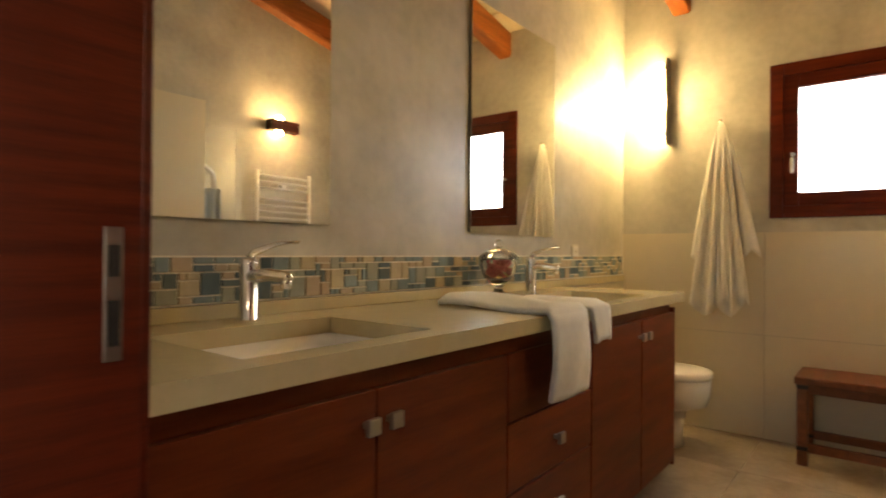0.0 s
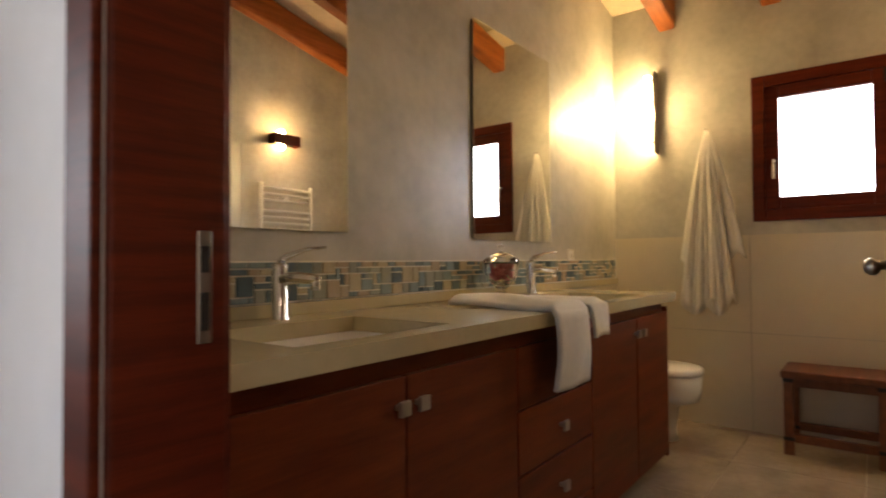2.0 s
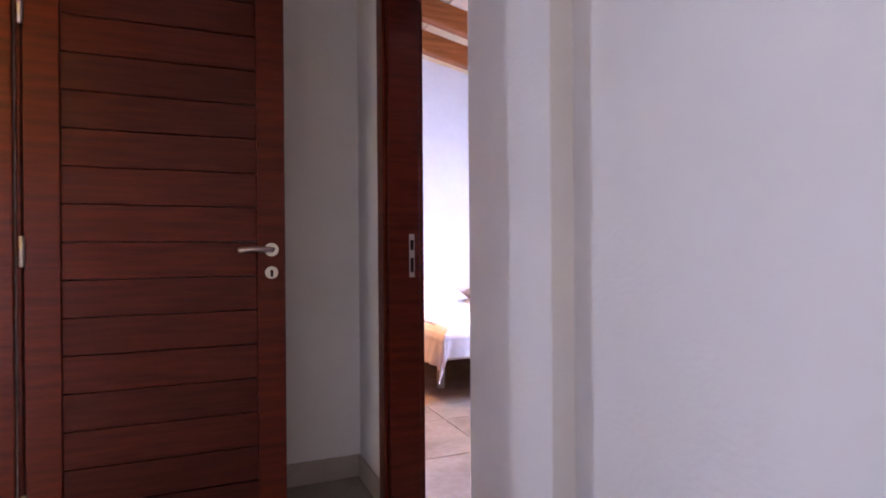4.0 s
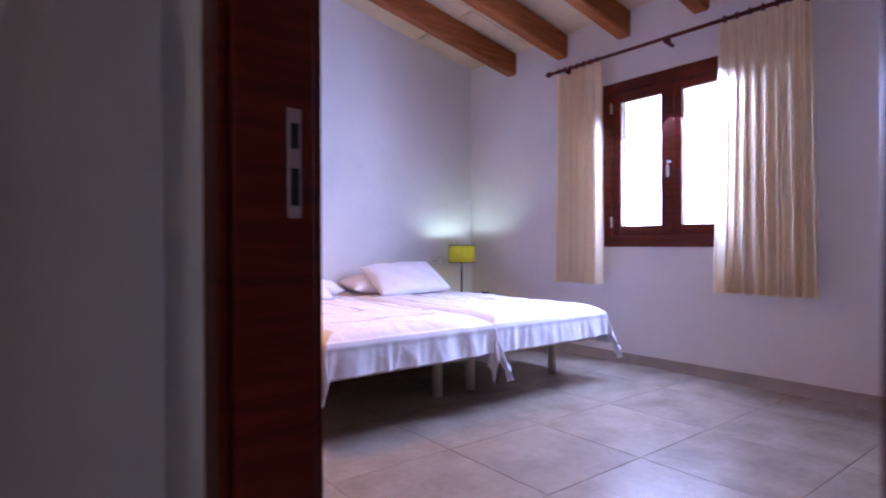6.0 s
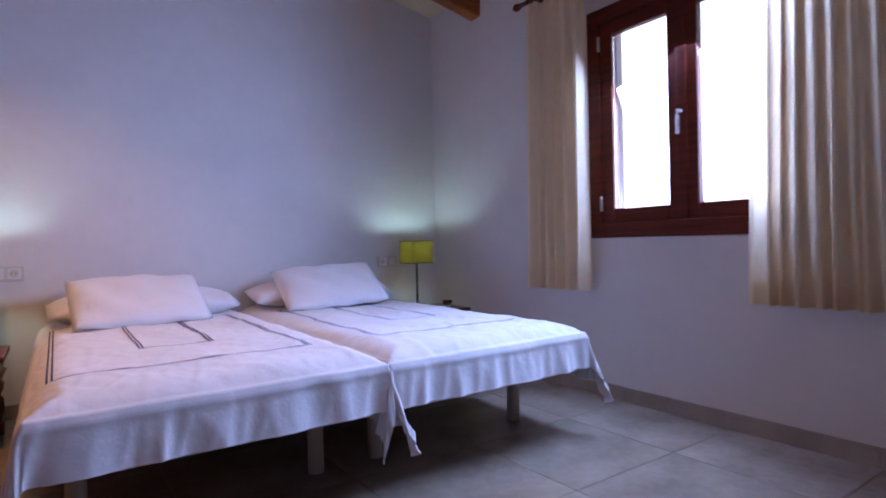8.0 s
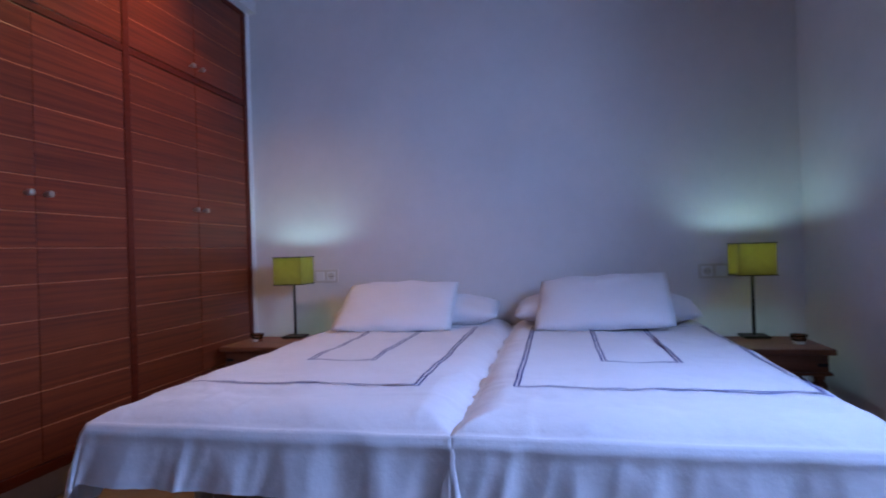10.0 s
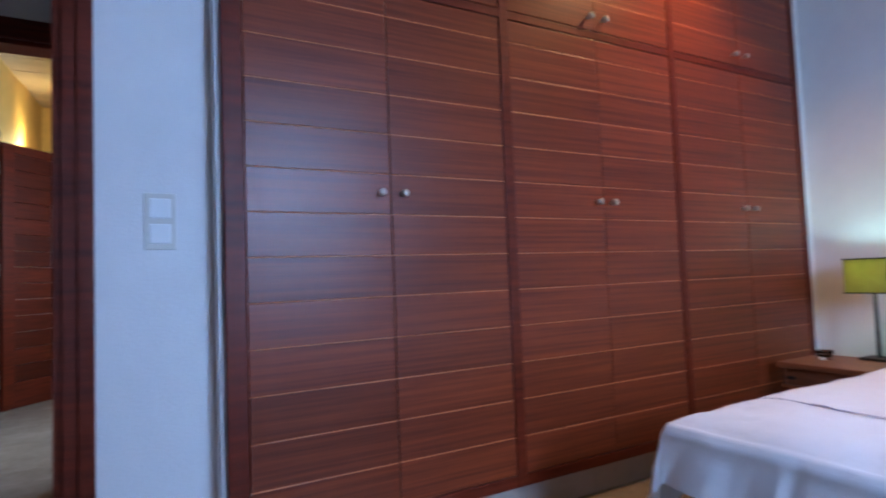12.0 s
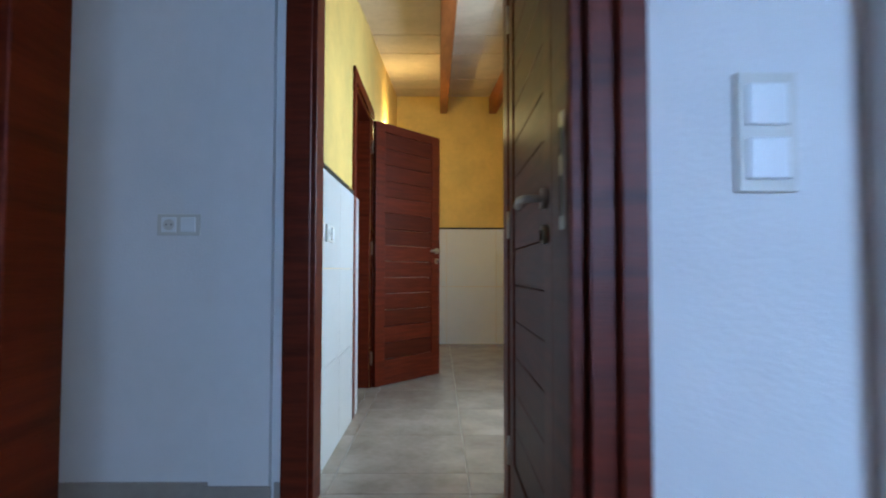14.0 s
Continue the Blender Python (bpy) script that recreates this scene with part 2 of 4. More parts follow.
def wall(name, x0, x1, y0, y1, z0, z1, material, holes=(), axis="x"):
    """A wall block; holes are (a0, a1, z0, z1) along the wall's length (axis y for a wall of constant x)."""
    bm = bmesh.new()
    along = (y0, y1) if axis == "y" else (x0, x1)
    cuts = sorted({along[0], along[1], *[h[0] for h in holes], *[h[1] for h in holes]})
    for a, b in zip(cuts, cuts[1:]):
        mid = (a + b) / 2
        spans = [(z0, z1)]
        for h in holes:
            if h[0] <= mid <= h[1]:
                spans = [s for lo, hi in spans for s in ((lo, min(hi, h[2])), (max(lo, h[3]), hi)) if s[1] - s[0] > 1e-4]
        for lo, hi in spans:
            if axis == "y":
                box(x0, x1, a, b, lo, hi, bm=bm)
            else:
                box(a, b, y0, y1, lo, hi, bm=bm)
    bmesh.ops.remove_doubles(bm, verts=bm.verts[:], dist=1e-5)
    return tagged(part(name, bm, material), kind="structure")

# ---- plan ----
MW, BX, BW = 1.717, 3.846, 0.41          # mirror wall, bathroom window wall, bathroom door wall
HX, DX, HF = 0.24, 0.468, 0.315                      # hall face of the bathroom wall, bedroom and hall face of the door wall
HY, WX, SY = 6.42, 3.725, 1.9           # bedroom: headboard wall, window wall, wall behind
LX = -0.90                              # hall wall opposite
CZ = 0.894                               # counter height

# ---- large structure ----
wall("wall_bathroom_mirror", HX, BX + 0.3, MW, SY, 0, 3.6, GREY_PLASTER)
wall("wall_bathroom_window", BX, BX + 0.3, -1.0, MW, 0, 3.2, GREY_PLASTER, [(0.1, 0.84, 1.295, 2.19)], "y")
wall("wall_bathroom_back", BW, BX + 0.3, -1.0, -0.85, 0, 3.6, GREY_PLASTER)
wall("wall_bathroom_door", HX, BW, -1.0, MW, 0, 3.6, GREY_PLASTER, [(0.16, 1.07, 0, 2.05)], "y")
wall("wall_hall_bathroom_side", HX - 0.004, HX, -2.6, SY, 0, 2.3, PLASTER, [(0.16, 1.07, 0, 2.05)], "y")
wall("wall_bedroom_back", HF, WX + 0.3, SY, SY + 0.06, 0, 3.5, PLASTER)
wall("wall_bedroom_door", HF, DX, SY + 0.06, 3.385, 0, 3.4, PLASTER, [(2.16, 3.05, 0, 2.1)], "y")
wall("wall_bedroom_window", WX, WX + 0.3, SY, HY, 0, 3.0, PLASTER, [(3.72, 4.845, 0.874, 2.12)], "y")
wall("wall_bedroom_headboard", -0.2, WX + 0.3, HY, HY + 0.2, 0, 3.7, PLASTER)
wall("wall_wardrobe_back", -0.06, -0.01, 3.52, HY, 0, 3.6, PLASTER, axis="y")
wall("wall_above_wardrobe", -0.01, 0.55, 3.385, HY, 2.432, 3.6, PLASTER, axis="y")
wall("wall_wardrobe_jamb", DX, 0.545, 3.384, 3.397, 0, 2.43, PLASTER, axis="y")
wall("wall_wardrobe_return", -0.01, 0.55, 6.338, HY, 0, 2.43, PLASTER, axis="y")
wall("cornice_wardrobe", 0.55, 0.6, 3.385, HY, 2.452, 2.53, PLASTER, axis="y")
wall("wall_hall_end", LX, HF, 3.45, 3.52, 0, 2.3, PLASTER)
wall("wall_hall_corner", HF, 0.5, 3.385, 3.52, 0, 2.43, PLASTER)
# the first hole is an invented opening around the side fill light
wall("wall_hall_opposite", LX - 0.14, LX, -2.6, 3.45, 0, 2.6, PLASTER, [(0.15, 0.95, 0.9, 2.0), (2.323, 3.09, 0, 2.04)], "y")
# the hole is made up, to hold the hall's end fill light
wall("wall_hall_near", LX - 0.14, HX, -2.75, -2.6, 0, 2.3, PLASTER, [(-0.95, 0.1, 0.02, 2.15)])
wall("pilaster_hall_1", HX - 0.05, HX - 0.004, 1.69, 1.83, 0, 2.3, PLASTER)
wall("pilaster_hall_2", LX, LX + 0.04, 1.974, 2.193, 0, 2.3, PLASTER)
wall("wall_hall_step", HX - 0.004, HF, SY, 2.1, 0, 2.3, PLASTER)
wall("ceiling_hall", LX - 0.1, HF, -2.7, 3.5, 2.3, 2.42, PLASTER)
# second bathroom beyond the hall
X2, S2 = -5.6, 2.285                    # back and side wall
wall("wall_second_bathroom_side", X2, LX - 0.14, 2.15, S2, 0, 3.3, YELLOW_PLASTER, [(-3.06, -2.22, 0, 2.05)])
wall("wall_second_bathroom_back", X2 - 0.15, X2, 0.9, 4.3, 0, 3.4, YELLOW_PLASTER, axis="y")
wall("wall_second_bathroom_far", X2, LX - 0.14, 4.1, 4.25, 0, 3.4, YELLOW_PLASTER, [(-2.5, -1.5, 0.95, 2.0)])
wall("wall_second_bathroom_front", LX - 0.144, LX - 0.14, S2, 4.1, 0, 2.7, YELLOW_PLASTER, [(2.29, 3.09, 0, 2.04)], "y")
wall("wall_beyond_second_bathroom", X2, LX - 0.14, 0.9, 1.0, 0, 2.6, PLASTER)
wall("ceiling_beyond", X2, LX - 0.14, 1.0, 2.15, 2.5, 2.6, PLASTER)


def sloped(name, x0, x1, y0, y1, z_at_x1, slope, material, thick=0.06):
    bm = bmesh.new()
    step = 0.52
    n = max(1, round((x1 - x0) / step))
    for i in range(n):
        a, b = x0 + (x1 - x0) * i / n, x0 + (x1 - x0) * (i + 1) / n
        rows = max(1, round((y1 - y0) / 0.9))
        for j in range(rows):
            c, d = y0 + (y1 - y0) * j / rows, y0 + (y1 - y0) * (j + 1) / rows
            g = 0.004
            lift = 0.004 * ((i * 7 + j * 3) % 3)
            vs = [bm.verts.new((x, y, z_at_x1 + slope * (x1 - x) + up + lift)) for up in (0, thick) for x, y in ((a + g, c + g), (b - g, c + g), (b - g, d - g), (a + g, d - g))]
            for f in ((0, 3, 2, 1), (4, 5, 6, 7), (0, 1, 5, 4), (1, 2, 6, 5), (2, 3, 7, 6), (3, 0, 4, 7)):
                bm.faces.new([vs[k] for k in f])
    vs = [bm.verts.new((x, y, z_at_x1 + slope * (x1 - x) + 0.012 + up)) for up in (0, 0.1) for x, y in ((x0, y0), (x1, y0), (x1, y1), (x0, y1))]
    for f in ((0, 3, 2, 1), (4, 5, 6, 7), (0, 1, 5, 4), (1, 2, 6, 5), (2, 3, 7, 6), (3, 0, 4, 7)):
        bm.faces.new([vs[k] for k in f])
    return tagged(part(name, bm, material), kind="structure")


def beam(x0, x1, y, z_at_x1, slope, w=0.11, h=0.19):
    bm = bmesh.new()
    vs = [bm.verts.new((x, y + dy, z_at_x1 + slope * (x1 - x) + dz)) for dz in (-h, 0.0) for x, dy in ((x0, -w / 2), (x1, -w / 2), (x1, w / 2), (x0, w / 2))]
    for f in ((0, 3, 2, 1), (4, 5, 6, 7), (0, 1, 5, 4), (1, 2, 6, 5), (2, 3, 7, 6), (3, 0, 4, 7)):
        bm.faces.new([vs[k] for k in f])
    bmesh.ops.bevel(bm, geom=bm.edges[:], offset=0.008, segments=2, affect="EDGES")
    return tagged(part("ceiling_beam", bm, BEAM_WOOD), "orange-brown stained timber beam carrying the sloping ceiling", "beam", "roof beams")


SL = 0.215
sloped("ceiling_bedroom", DX - 0.4, WX + 0.3, SY, HY + 0.1, 2.632 - SL * 0.3, SL, CEILING_TILE)
for k in range(7):
    beam(DX - 0.4, WX + 0.02, 5.85 - 0.595 * k, 2.627, SL)
sloped("ceiling_bathroom", BW - 0.15, BX + 0.3, -1.0, MW + 0.1, 2.82 - 0.2 * 0.3, 0.2, CEILING_TILE)
for k in range(4):
    beam(BW - 0.1, BX + 0.02, 1.34 - 0.62 * k, 2.81, 0.2)
sloped("ceiling_second_bathroom", X2 - 0.1, LX - 0.1, 2.1, 4.25, 2.45, 0.125, CEILING_TILE)
for k in range(3):
    beam(X2, LX - 0.16, 2.86 + 0.6 * k, 2.445, 0.125, 0.09, 0.2)

# tiled lower walls
def dado(name, x0, x1, y0, y1, top, material, rows, axis, count, skip=()):
    host = thing(name, kind="structure")
    g = 0.0015
    for r in range(rows):
        a, b = top * r / rows, top * (r + 1) / rows
        for c in range(count):
            if axis == "y":
                p, q = y0 + (y1 - y0) * c / count, y0 + (y1 - y0) * (c + 1) / count
                if any(s0 < (p + q) / 2 < s1 for s0, s1 in skip):
                    continue
                part("tile", box(x0, x1, p + g, q - g, a + g, b - g), material, host)
            else:
                p, q = x0 + (x1 - x0) * c / count, x0 + (x1 - x0) * (c + 1) / count
                if any(s0 < (p + q) / 2 < s1 for s0, s1 in skip):
                    continue
                part("tile", box(p + g, q - g, y0, y1, a + g, b - g), material, host)
    return host


dado("tile_dado_window_wall", BX - 0.012, BX - 0.002, -0.85, MW, 1.215, CREAM_TILE, 2, "y", 3)
dado("tile_dado_mirror_wall", 2.99, BX - 0.012, MW - 0.012, MW - 0.002, 0.89, CREAM_TILE, 1, "x", 2)
dado("tile_dado_second_side", X2, LX - 0.15, S2 + 0.002, S2 + 0.012, 1.335, WHITE_TILE, 3, "x", 7, [(-3.6, -2.14)])
dado("tile_dado_second_back", X2 + 0.002, X2 + 0.012, S2 + 0.012, 4.1, 1.39, WHITE_TILE, 2, "y", 3)
tagged(part("trim_second_bathroom", box(X2, X2 + 0.02, S2 + 0.015, 4.1, 1.392, 1.41), IRON), kind="structure")
tagged(part("trim_second_side", box(-2.12, LX - 0.15, S2 + 0.002, S2 + 0.017, 1.337, 1.355), IRON), kind="structure")

# ---- doors ----


def casing(name, plane, out, a0, a1, top, axis, lining=None, w=0.075):
    """Architrave of an opening: plane is the wall face, out the side to which it stands proud; lining is the wall's other face."""
    host = thing(name, kind="structure")
    p0, p1 = sorted((plane, plane + out * 0.016))

    def put(nm, u0, u1, q0, q1, z0, z1):
        bm = box(q0, q1, u0, u1, z0, z1, 0.004) if axis == "y" else box(u0, u1, q0, q1, z0, z1, 0.004)
        part(nm, bm, MAHOGANY, host)
    put("architrave", a0 - w, a0 + 0.004, p0, p1, 0, top + w)
    put("architrave", a1 - 0.004, a1 + w, p0, p1, 0, top + w)
    put("head", a0 - w, a1 + w, p0 + out * 0.002, p1 + out * 0.002, top - 0.004, top + w)
    if lining is not None:
        l0, l1 = sorted((plane, lining))
        put("lining", a0 - 0.001, a0 + 0.022, l0 + 0.002, l1 - 0.002, 0, top)
        put("lining", a1 - 0.022, a1 + 0.001, l0 + 0.002, l1 - 0.002, 0, top)
        put("lining", a0, a1, l0 + 0.002, l1 - 0.002, top - 0.024, top)
    return host


def strike(host, x, y, z, face):
    part("strike_plate", box(x - 0.011, x + 0.011, y, y + 0.003 * face, z - 0.085, z + 0.085, 0.001), NICKEL, host)
    # both holes are near-black boxes, their inner shade put into the colour
    part("latch_hole", box(x - 0.007, x + 0.007, y + 0.0005 * face, y + 0.0038 * face, z + 0.022, z + 0.062), DARK, host)
    part("bolt_hole", box(x - 0.007, x + 0.007, y + 0.0005 * face, y + 0.0038 * face, z - 0.066, z - 0.008), DARK, host)


c1 = casing("door_1_casing", HX - 0.004, -1, 0.16, 1.07, 2.05, "y", BW, 0.09)
casing("door_1_casing_inner", BW, 1, 0.16, 1.07, 2.05, "y", w=0.06)
strike(c1, 0.37, 1.048, 1.025, -1)
c2 = casing("door_2_casing", HF, -1, 2.2, 3.01, 2.06, "y", DX - 0.02)
for a, b in ((2.161, 2.1985), (3.0115, 3.049)):
    part("jamb", box(HF + 0.002, DX - 0.001, a, b, 0, 2.06), MAHOGANY, c2)
part("jamb_head", box(HF + 0.002, DX - 0.001, 2.161, 3.049, 2.0605, 2.099), MAHOGANY, c2)
casing("door_2_casing_inner", DX, 1, 2.16, 3.05, 2.1, "y", w=0.035)
strike(c2, 0.41, 2.988, 1.022, -1)
casing("door_3_casing", LX, 1, 2.323, 3.09, 2.04, "y", LX - 0.14, 0.095)
casing("door_4_casing", S2, 1, -3.06, -2.22, 2.05, "x", 2.15)


def lever(parent, x, side, z=1.03, toward=-1):
    y = 0.019 * side
    part("handle_rose", tube([(x, y, z), (x, y + 0.012 * side, z)], 0.025, 16), NICKEL, parent, smooth=False)
    part("lever_handle", tube([(x, y, z), (x, y + 0.045 * side, z), (x + 0.02 * toward, y + 0.055 * side, z), (x + 0.07 * toward, y + 0.056 * side, z + 0.003), (x + 0.12 * toward, y + 0.052 * side, z - 0.004)], [0.009, 0.009, 0.01, 0.009, 0.011]), NICKEL, parent, smooth=True)
    part("lock_rose", tube([(x, y, z - 0.085), (x, y + 0.01 * side, z - 0.085)], 0.023, 16), NICKEL, parent)
    part("lock_cylinder", box(x - 0.005, x + 0.005, y + 0.009 * side, y + 0.016 * side, z - 0.1, z - 0.075, 0.002), DARK, parent)


def door_leaf(at, turn, label, flip=1, width=0.72):
    """A plank-panelled leaf, hinge edge at the origin, running along local x."""
    d = thing("door_leaf", at, turn, label, "door", "plank doors")
    h, s = 2.03, 0.1
    part("stile", box(0, s, -0.018, 0.018, 0.006, h, 0.003), MAHOGANY, d)
    part("stile", box(width - s, width, -0.018, 0.018, 0.006, h, 0.003), MAHOGANY, d)
    part("rail", box(s, width - s, -0.0175, 0.0175, 1.96, h, 0.002), DOOR_H, d)
    part("rail", box(s, width - s, -0.0175, 0.0175, 0.006, 0.2, 0.002), DOOR_H, d)
    n = 14
    for k in range(n):
        z0 = 0.202 + k * (1.756 / n)
        part("plank", box(s, width - s, -0.012, 0.012, z0 + 0.001, z0 + 1.756 / n - 0.0015, 0.003), DOOR_H, d)
    for side in (1, -1):
        lever(d, width - 0.05, side, 1.05)
    for z in (0.22, 1.05, 1.83):
        part("hinge", tube([(-0.004, 0.02 * flip, z - 0.05), (-0.004, 0.02 * flip, z + 0.05)], 0.008), NICKEL, d, smooth=True)
    return d


door_leaf((0.43, 0.185, 0), -1.0, "dark mahogany plank door open into the bathroom", 1)
door_leaf((LX + 0.025, 3.09, 0), -0.5, "dark mahogany plank door standing open into the hall", -1, 0.81)
door_leaf((DX + 0.03, 2.215, 0), -9, "dark mahogany plank door open into the bedroom", 1, 0.77)
door_leaf((-3.05, S2 + 0.03, 0), 140, "dark mahogany plank door half open in the yellow bathroom", 1, 0.755)

# ---- skirting ----


def skirting(name, pieces, h=0.078):
    host = thing(name, kind="structure")
    for x0, x1, y0, y1 in pieces:
        part("skirting_tile", box(x0, x1, y0, y1, 0, h, 0.002), SKIRT, host)


y_cuts = [1.96, 2.38, 2.948, 3.516, 4.084, 4.652, 5.22, 5.788, HY]
skirting("baseboard_bedroom_window", [(WX - 0.011, WX, a + 0.001, b - 0.001) for a, b in zip(y_cuts, y_cuts[1:])])
x_cuts = [0.58, 1.004, 1.572, 2.14, 2.708, 3.276, WX - 0.012]
skirting("baseboard_bedroom_head", [(a + 0.001, b - 0.001, HY - 0.011, HY) for a, b in zip(x_cuts, x_cuts[1:])])
skirting("baseboard_bedroom_door", [(DX, DX + 0.011, 3.09, 3.384)])
skirting("baseboard_hall_end", [(LX, -0.4, 3.439, 3.45), (-0.399, 0.14, 3.439, 3.45), (0.141, HF, 3.439, 3.45)], 0.1)
skirting("baseboard_hall_side", [(HX - 0.015, HX - 0.004, 1.165, 1.69), (HF - 0.011, HF, 3.09, 3.439), (HX - 0.062, HX - 0.05, 1.68, 1.84)], 0.1)
skirting("baseboard_hall_opposite", [(LX, LX + 0.011, 0.6, 1.3), (LX, LX + 0.011, 1.301, 1.963), (LX + 0.04, LX + 0.052, 1.964, 2.203), (LX, LX + 0.011, 2.204, 2.226)], 0.1)
skirting("baseboard_hall_bath_wall", [(HX - 0.015, HX - 0.004, -2.6, 0.068)], 0.1)

# ---- windows ----


def sash(host, x, y0, y1, z0, z1, w=0.075, d=0.05):
    s = part("sash", box(x, x + d, y0, y0 + w, z0, z1, 0.005), MAHOGANY, host)
    part("stile", box(x, x + d, y1 - w, y1, z0, z1, 0.005), MAHOGANY, s)
    part("rail", box(x + 0.001, x + d - 0.001, y0 + w, y1 - w, z0, z0 + w, 0.005), MAHOGANY, s)
    part("rail", box(x + 0.001, x + d - 0.001, y0 + w, y1 - w, z1 - w, z1, 0.005), MAHOGANY, s)
    g = part("pane", box(x + 0.02, x + 0.026, y0 + w, y1 - w, z0 + w, z1 - w), GLASS, s)
    g.visible_shadow = False


def window(name, x, y0, y1, z0, z1, panes, w=0.085, d=0.06, inset=0.0):
    host = thing(name, kind="structure")
    part("window_frame", box(x - 0.012, x + d, y0, y0 + w, z0, z1, 0.004), MAHOGANY, host)
    part("window_frame", box(x - 0.012, x + d, y1 - w, y1, z0, z1, 0.004), MAHOGANY, host)
    part("window_frame", box(x - 0.011, x + d, y0 + w, y1 - w, z1 - w, z1, 0.004), MAHOGANY, host)
    part("window_sill", box(x - 0.014, x + d, y0 + w, y1 - w, z0, z0 + w, 0.004), MAHOGANY, host)
    for a, b in panes:
        sash(host, x + 0.0, a, b, z0 + w, z1 - w)
    return host


bw = window("window_1", BX, 0.1, 0.84, 1.295, 2.19, [(0.168, 0.772)], 0.07)
part("window_handle", tube([(BX + 0.0, 0.725, 1.66), (BX - 0.03, 0.725, 1.66), (BX - 0.035, 0.725, 1.63), (BX - 0.035, 0.725, 1.55)], 0.009), WHITE_PLASTIC, bw, "white lever handle", smooth=True)
part("hinge", tube([(BX - 0.008, 0.178, 1.4), (BX - 0.008, 0.178, 1.47)], 0.009), NICKEL, bw, smooth=True)
part("hinge", tube([(BX - 0.008, 0.178, 2.04), (BX - 0.008, 0.178, 2.11)], 0.009), IRON, bw, smooth=True)
w2 = window("window_2", WX, 3.72, 4.845, 0.874, 2.12, [(3.8, 4.28), (4.286, 4.765)], 0.08)
part("mullion", box(WX - 0.008, WX + 0.01, 4.258, 4.308, 0.955, 2.04, 0.004), MAHOGANY, w2)
part("window_handle", tube([(WX - 0.005, 4.285, 1.47), (WX - 0.035, 4.285, 1.47), (WX - 0.04, 4.285, 1.44), (WX - 0.04, 4.285, 1.36)], 0.009), WHITE_PLASTIC, w2, "white lever handle", smooth=True)
for z in (1.06, 1.93):
    part("hinge", tube([(WX - 0.008, 4.767, z - 0.04), (WX - 0.008, 4.767, z + 0.04)], 0.008), NICKEL, w2, smooth=True)
w3 = thing("window_3", kind="structure")
for a, b in ((-2.5, -2.43), (-1.57, -1.5), (-2.03, -1.97)):
    part("window_frame", box(a, b, 4.12, 4.18, 0.95, 2.0, 0.004), MAHOGANY, w3)
for a, b in ((0.95, 1.02), (1.93, 2.0)):
    part("window_frame", box(-2.43, -1.57, 4.12, 4.178, a, b, 0.004), MAHOGANY, w3)
# bright daylight beyond the windows
glow = mat("daylight_haze", (1, 1, 1), 1.0, vary=0.0, emission=(0.86, 0.93, 1.0), strength=9.0)
backdrop = part("backdrop", box(60, 60.5, -45, 60, -12, 45), glow)
tagged(backdrop, kind="structure")
tagged(part("ground", box(4.15, 60, -60, 60, -0.4, -0.3), FLOOR_TILE), kind="structure")

# ---- bathroom things ----
vanity = thing("vanity_cabinet", (0, 0, 0), 0, "red-brown wooden double vanity cabinet with doors and drawers", "vanity")
FY = 1.11
part("carcass", box(0.42, 2.93, FY + 0.022, MW - 0.02, 0.06, 0.72), VANITY_WOOD, vanity)
# set-back plinth, the toe recess's shade put into its near-black colour
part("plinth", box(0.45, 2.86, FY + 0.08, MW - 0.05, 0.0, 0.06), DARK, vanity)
part("top_rail", box(0.42, 2.93, FY + 0.022, FY + 0.04, 0.721, 0.854), VANITY_WOOD, vanity)
part("end_panel", box(2.93, 2.95, FY + 0.001, MW - 0.016, 0.05, 0.82, 0.002), VANITY_WOOD, vanity)


def knob(parent, x, z):
    part("square_knob", box(x - 0.017, x + 0.017, FY - 0.03, FY - 0.018, z - 0.017, z + 0.017, 0.002), NICKEL, parent)
    part("knob_stem", box(x - 0.006, x + 0.006, FY - 0.018, FY, z - 0.006, z + 0.006), NICKEL, parent)


for a, b, kx in ((0.425, 0.897, 0.868), (0.903, 1.405, 0.936), (1.972, 2.478, 2.445), (2.484, 2.928, 2.515)):
    d = part("door", box(a, b, FY, FY + 0.02, 0.07, 0.797, 0.002), VANITY_WOOD, vanity)
    knob(d, kx, 0.73)
for z0, z1 in ((0.605, 0.797), (0.404, 0.599), (0.2, 0.398), (0.07, 0.194)):
    d = part("drawer", box(1.411, 1.966, FY, FY + 0.02, z0, z1, 0.004), VANITY_WOOD, vanity)
    if z0 > 0.1:
        knob(d, 1.69, (z0 + z1) / 2)

top = thing("worktop", (0, 0, 0), 0, "polished taupe stone worktop with two basin cut-outs", "worktop")
BAS = [(0.615, 1.125), (2.15, 2.66)]
b0, b1 = 1.15, 1.527
bm = bmesh.new()
for x0, x1 in ((BW + 0.002, BAS[0][0]), (BAS[0][1], BAS[1][0]), (BAS[1][1], 2.98)):
    box(x0, x1, 1.077, MW - 0.004, CZ - 0.044, CZ, bm=bm)
for x0, x1 in BAS:
    box(x0, x1, 1.077, b0, CZ - 0.044, CZ, bm=bm)
    box(x0, x1, b1, MW - 0.004, CZ - 0.044, CZ, bm=bm)
bmesh.ops.remove_doubles(bm, verts=bm.verts[:], dist=1e-5)
part("slab", bm, COUNTER, top)
part("upstand", box(BW + 0.002, BX - 0.014, MW - 0.022, MW - 0.004, CZ + 0.0005, CZ + 0.04, 0.002), COUNTER, top)


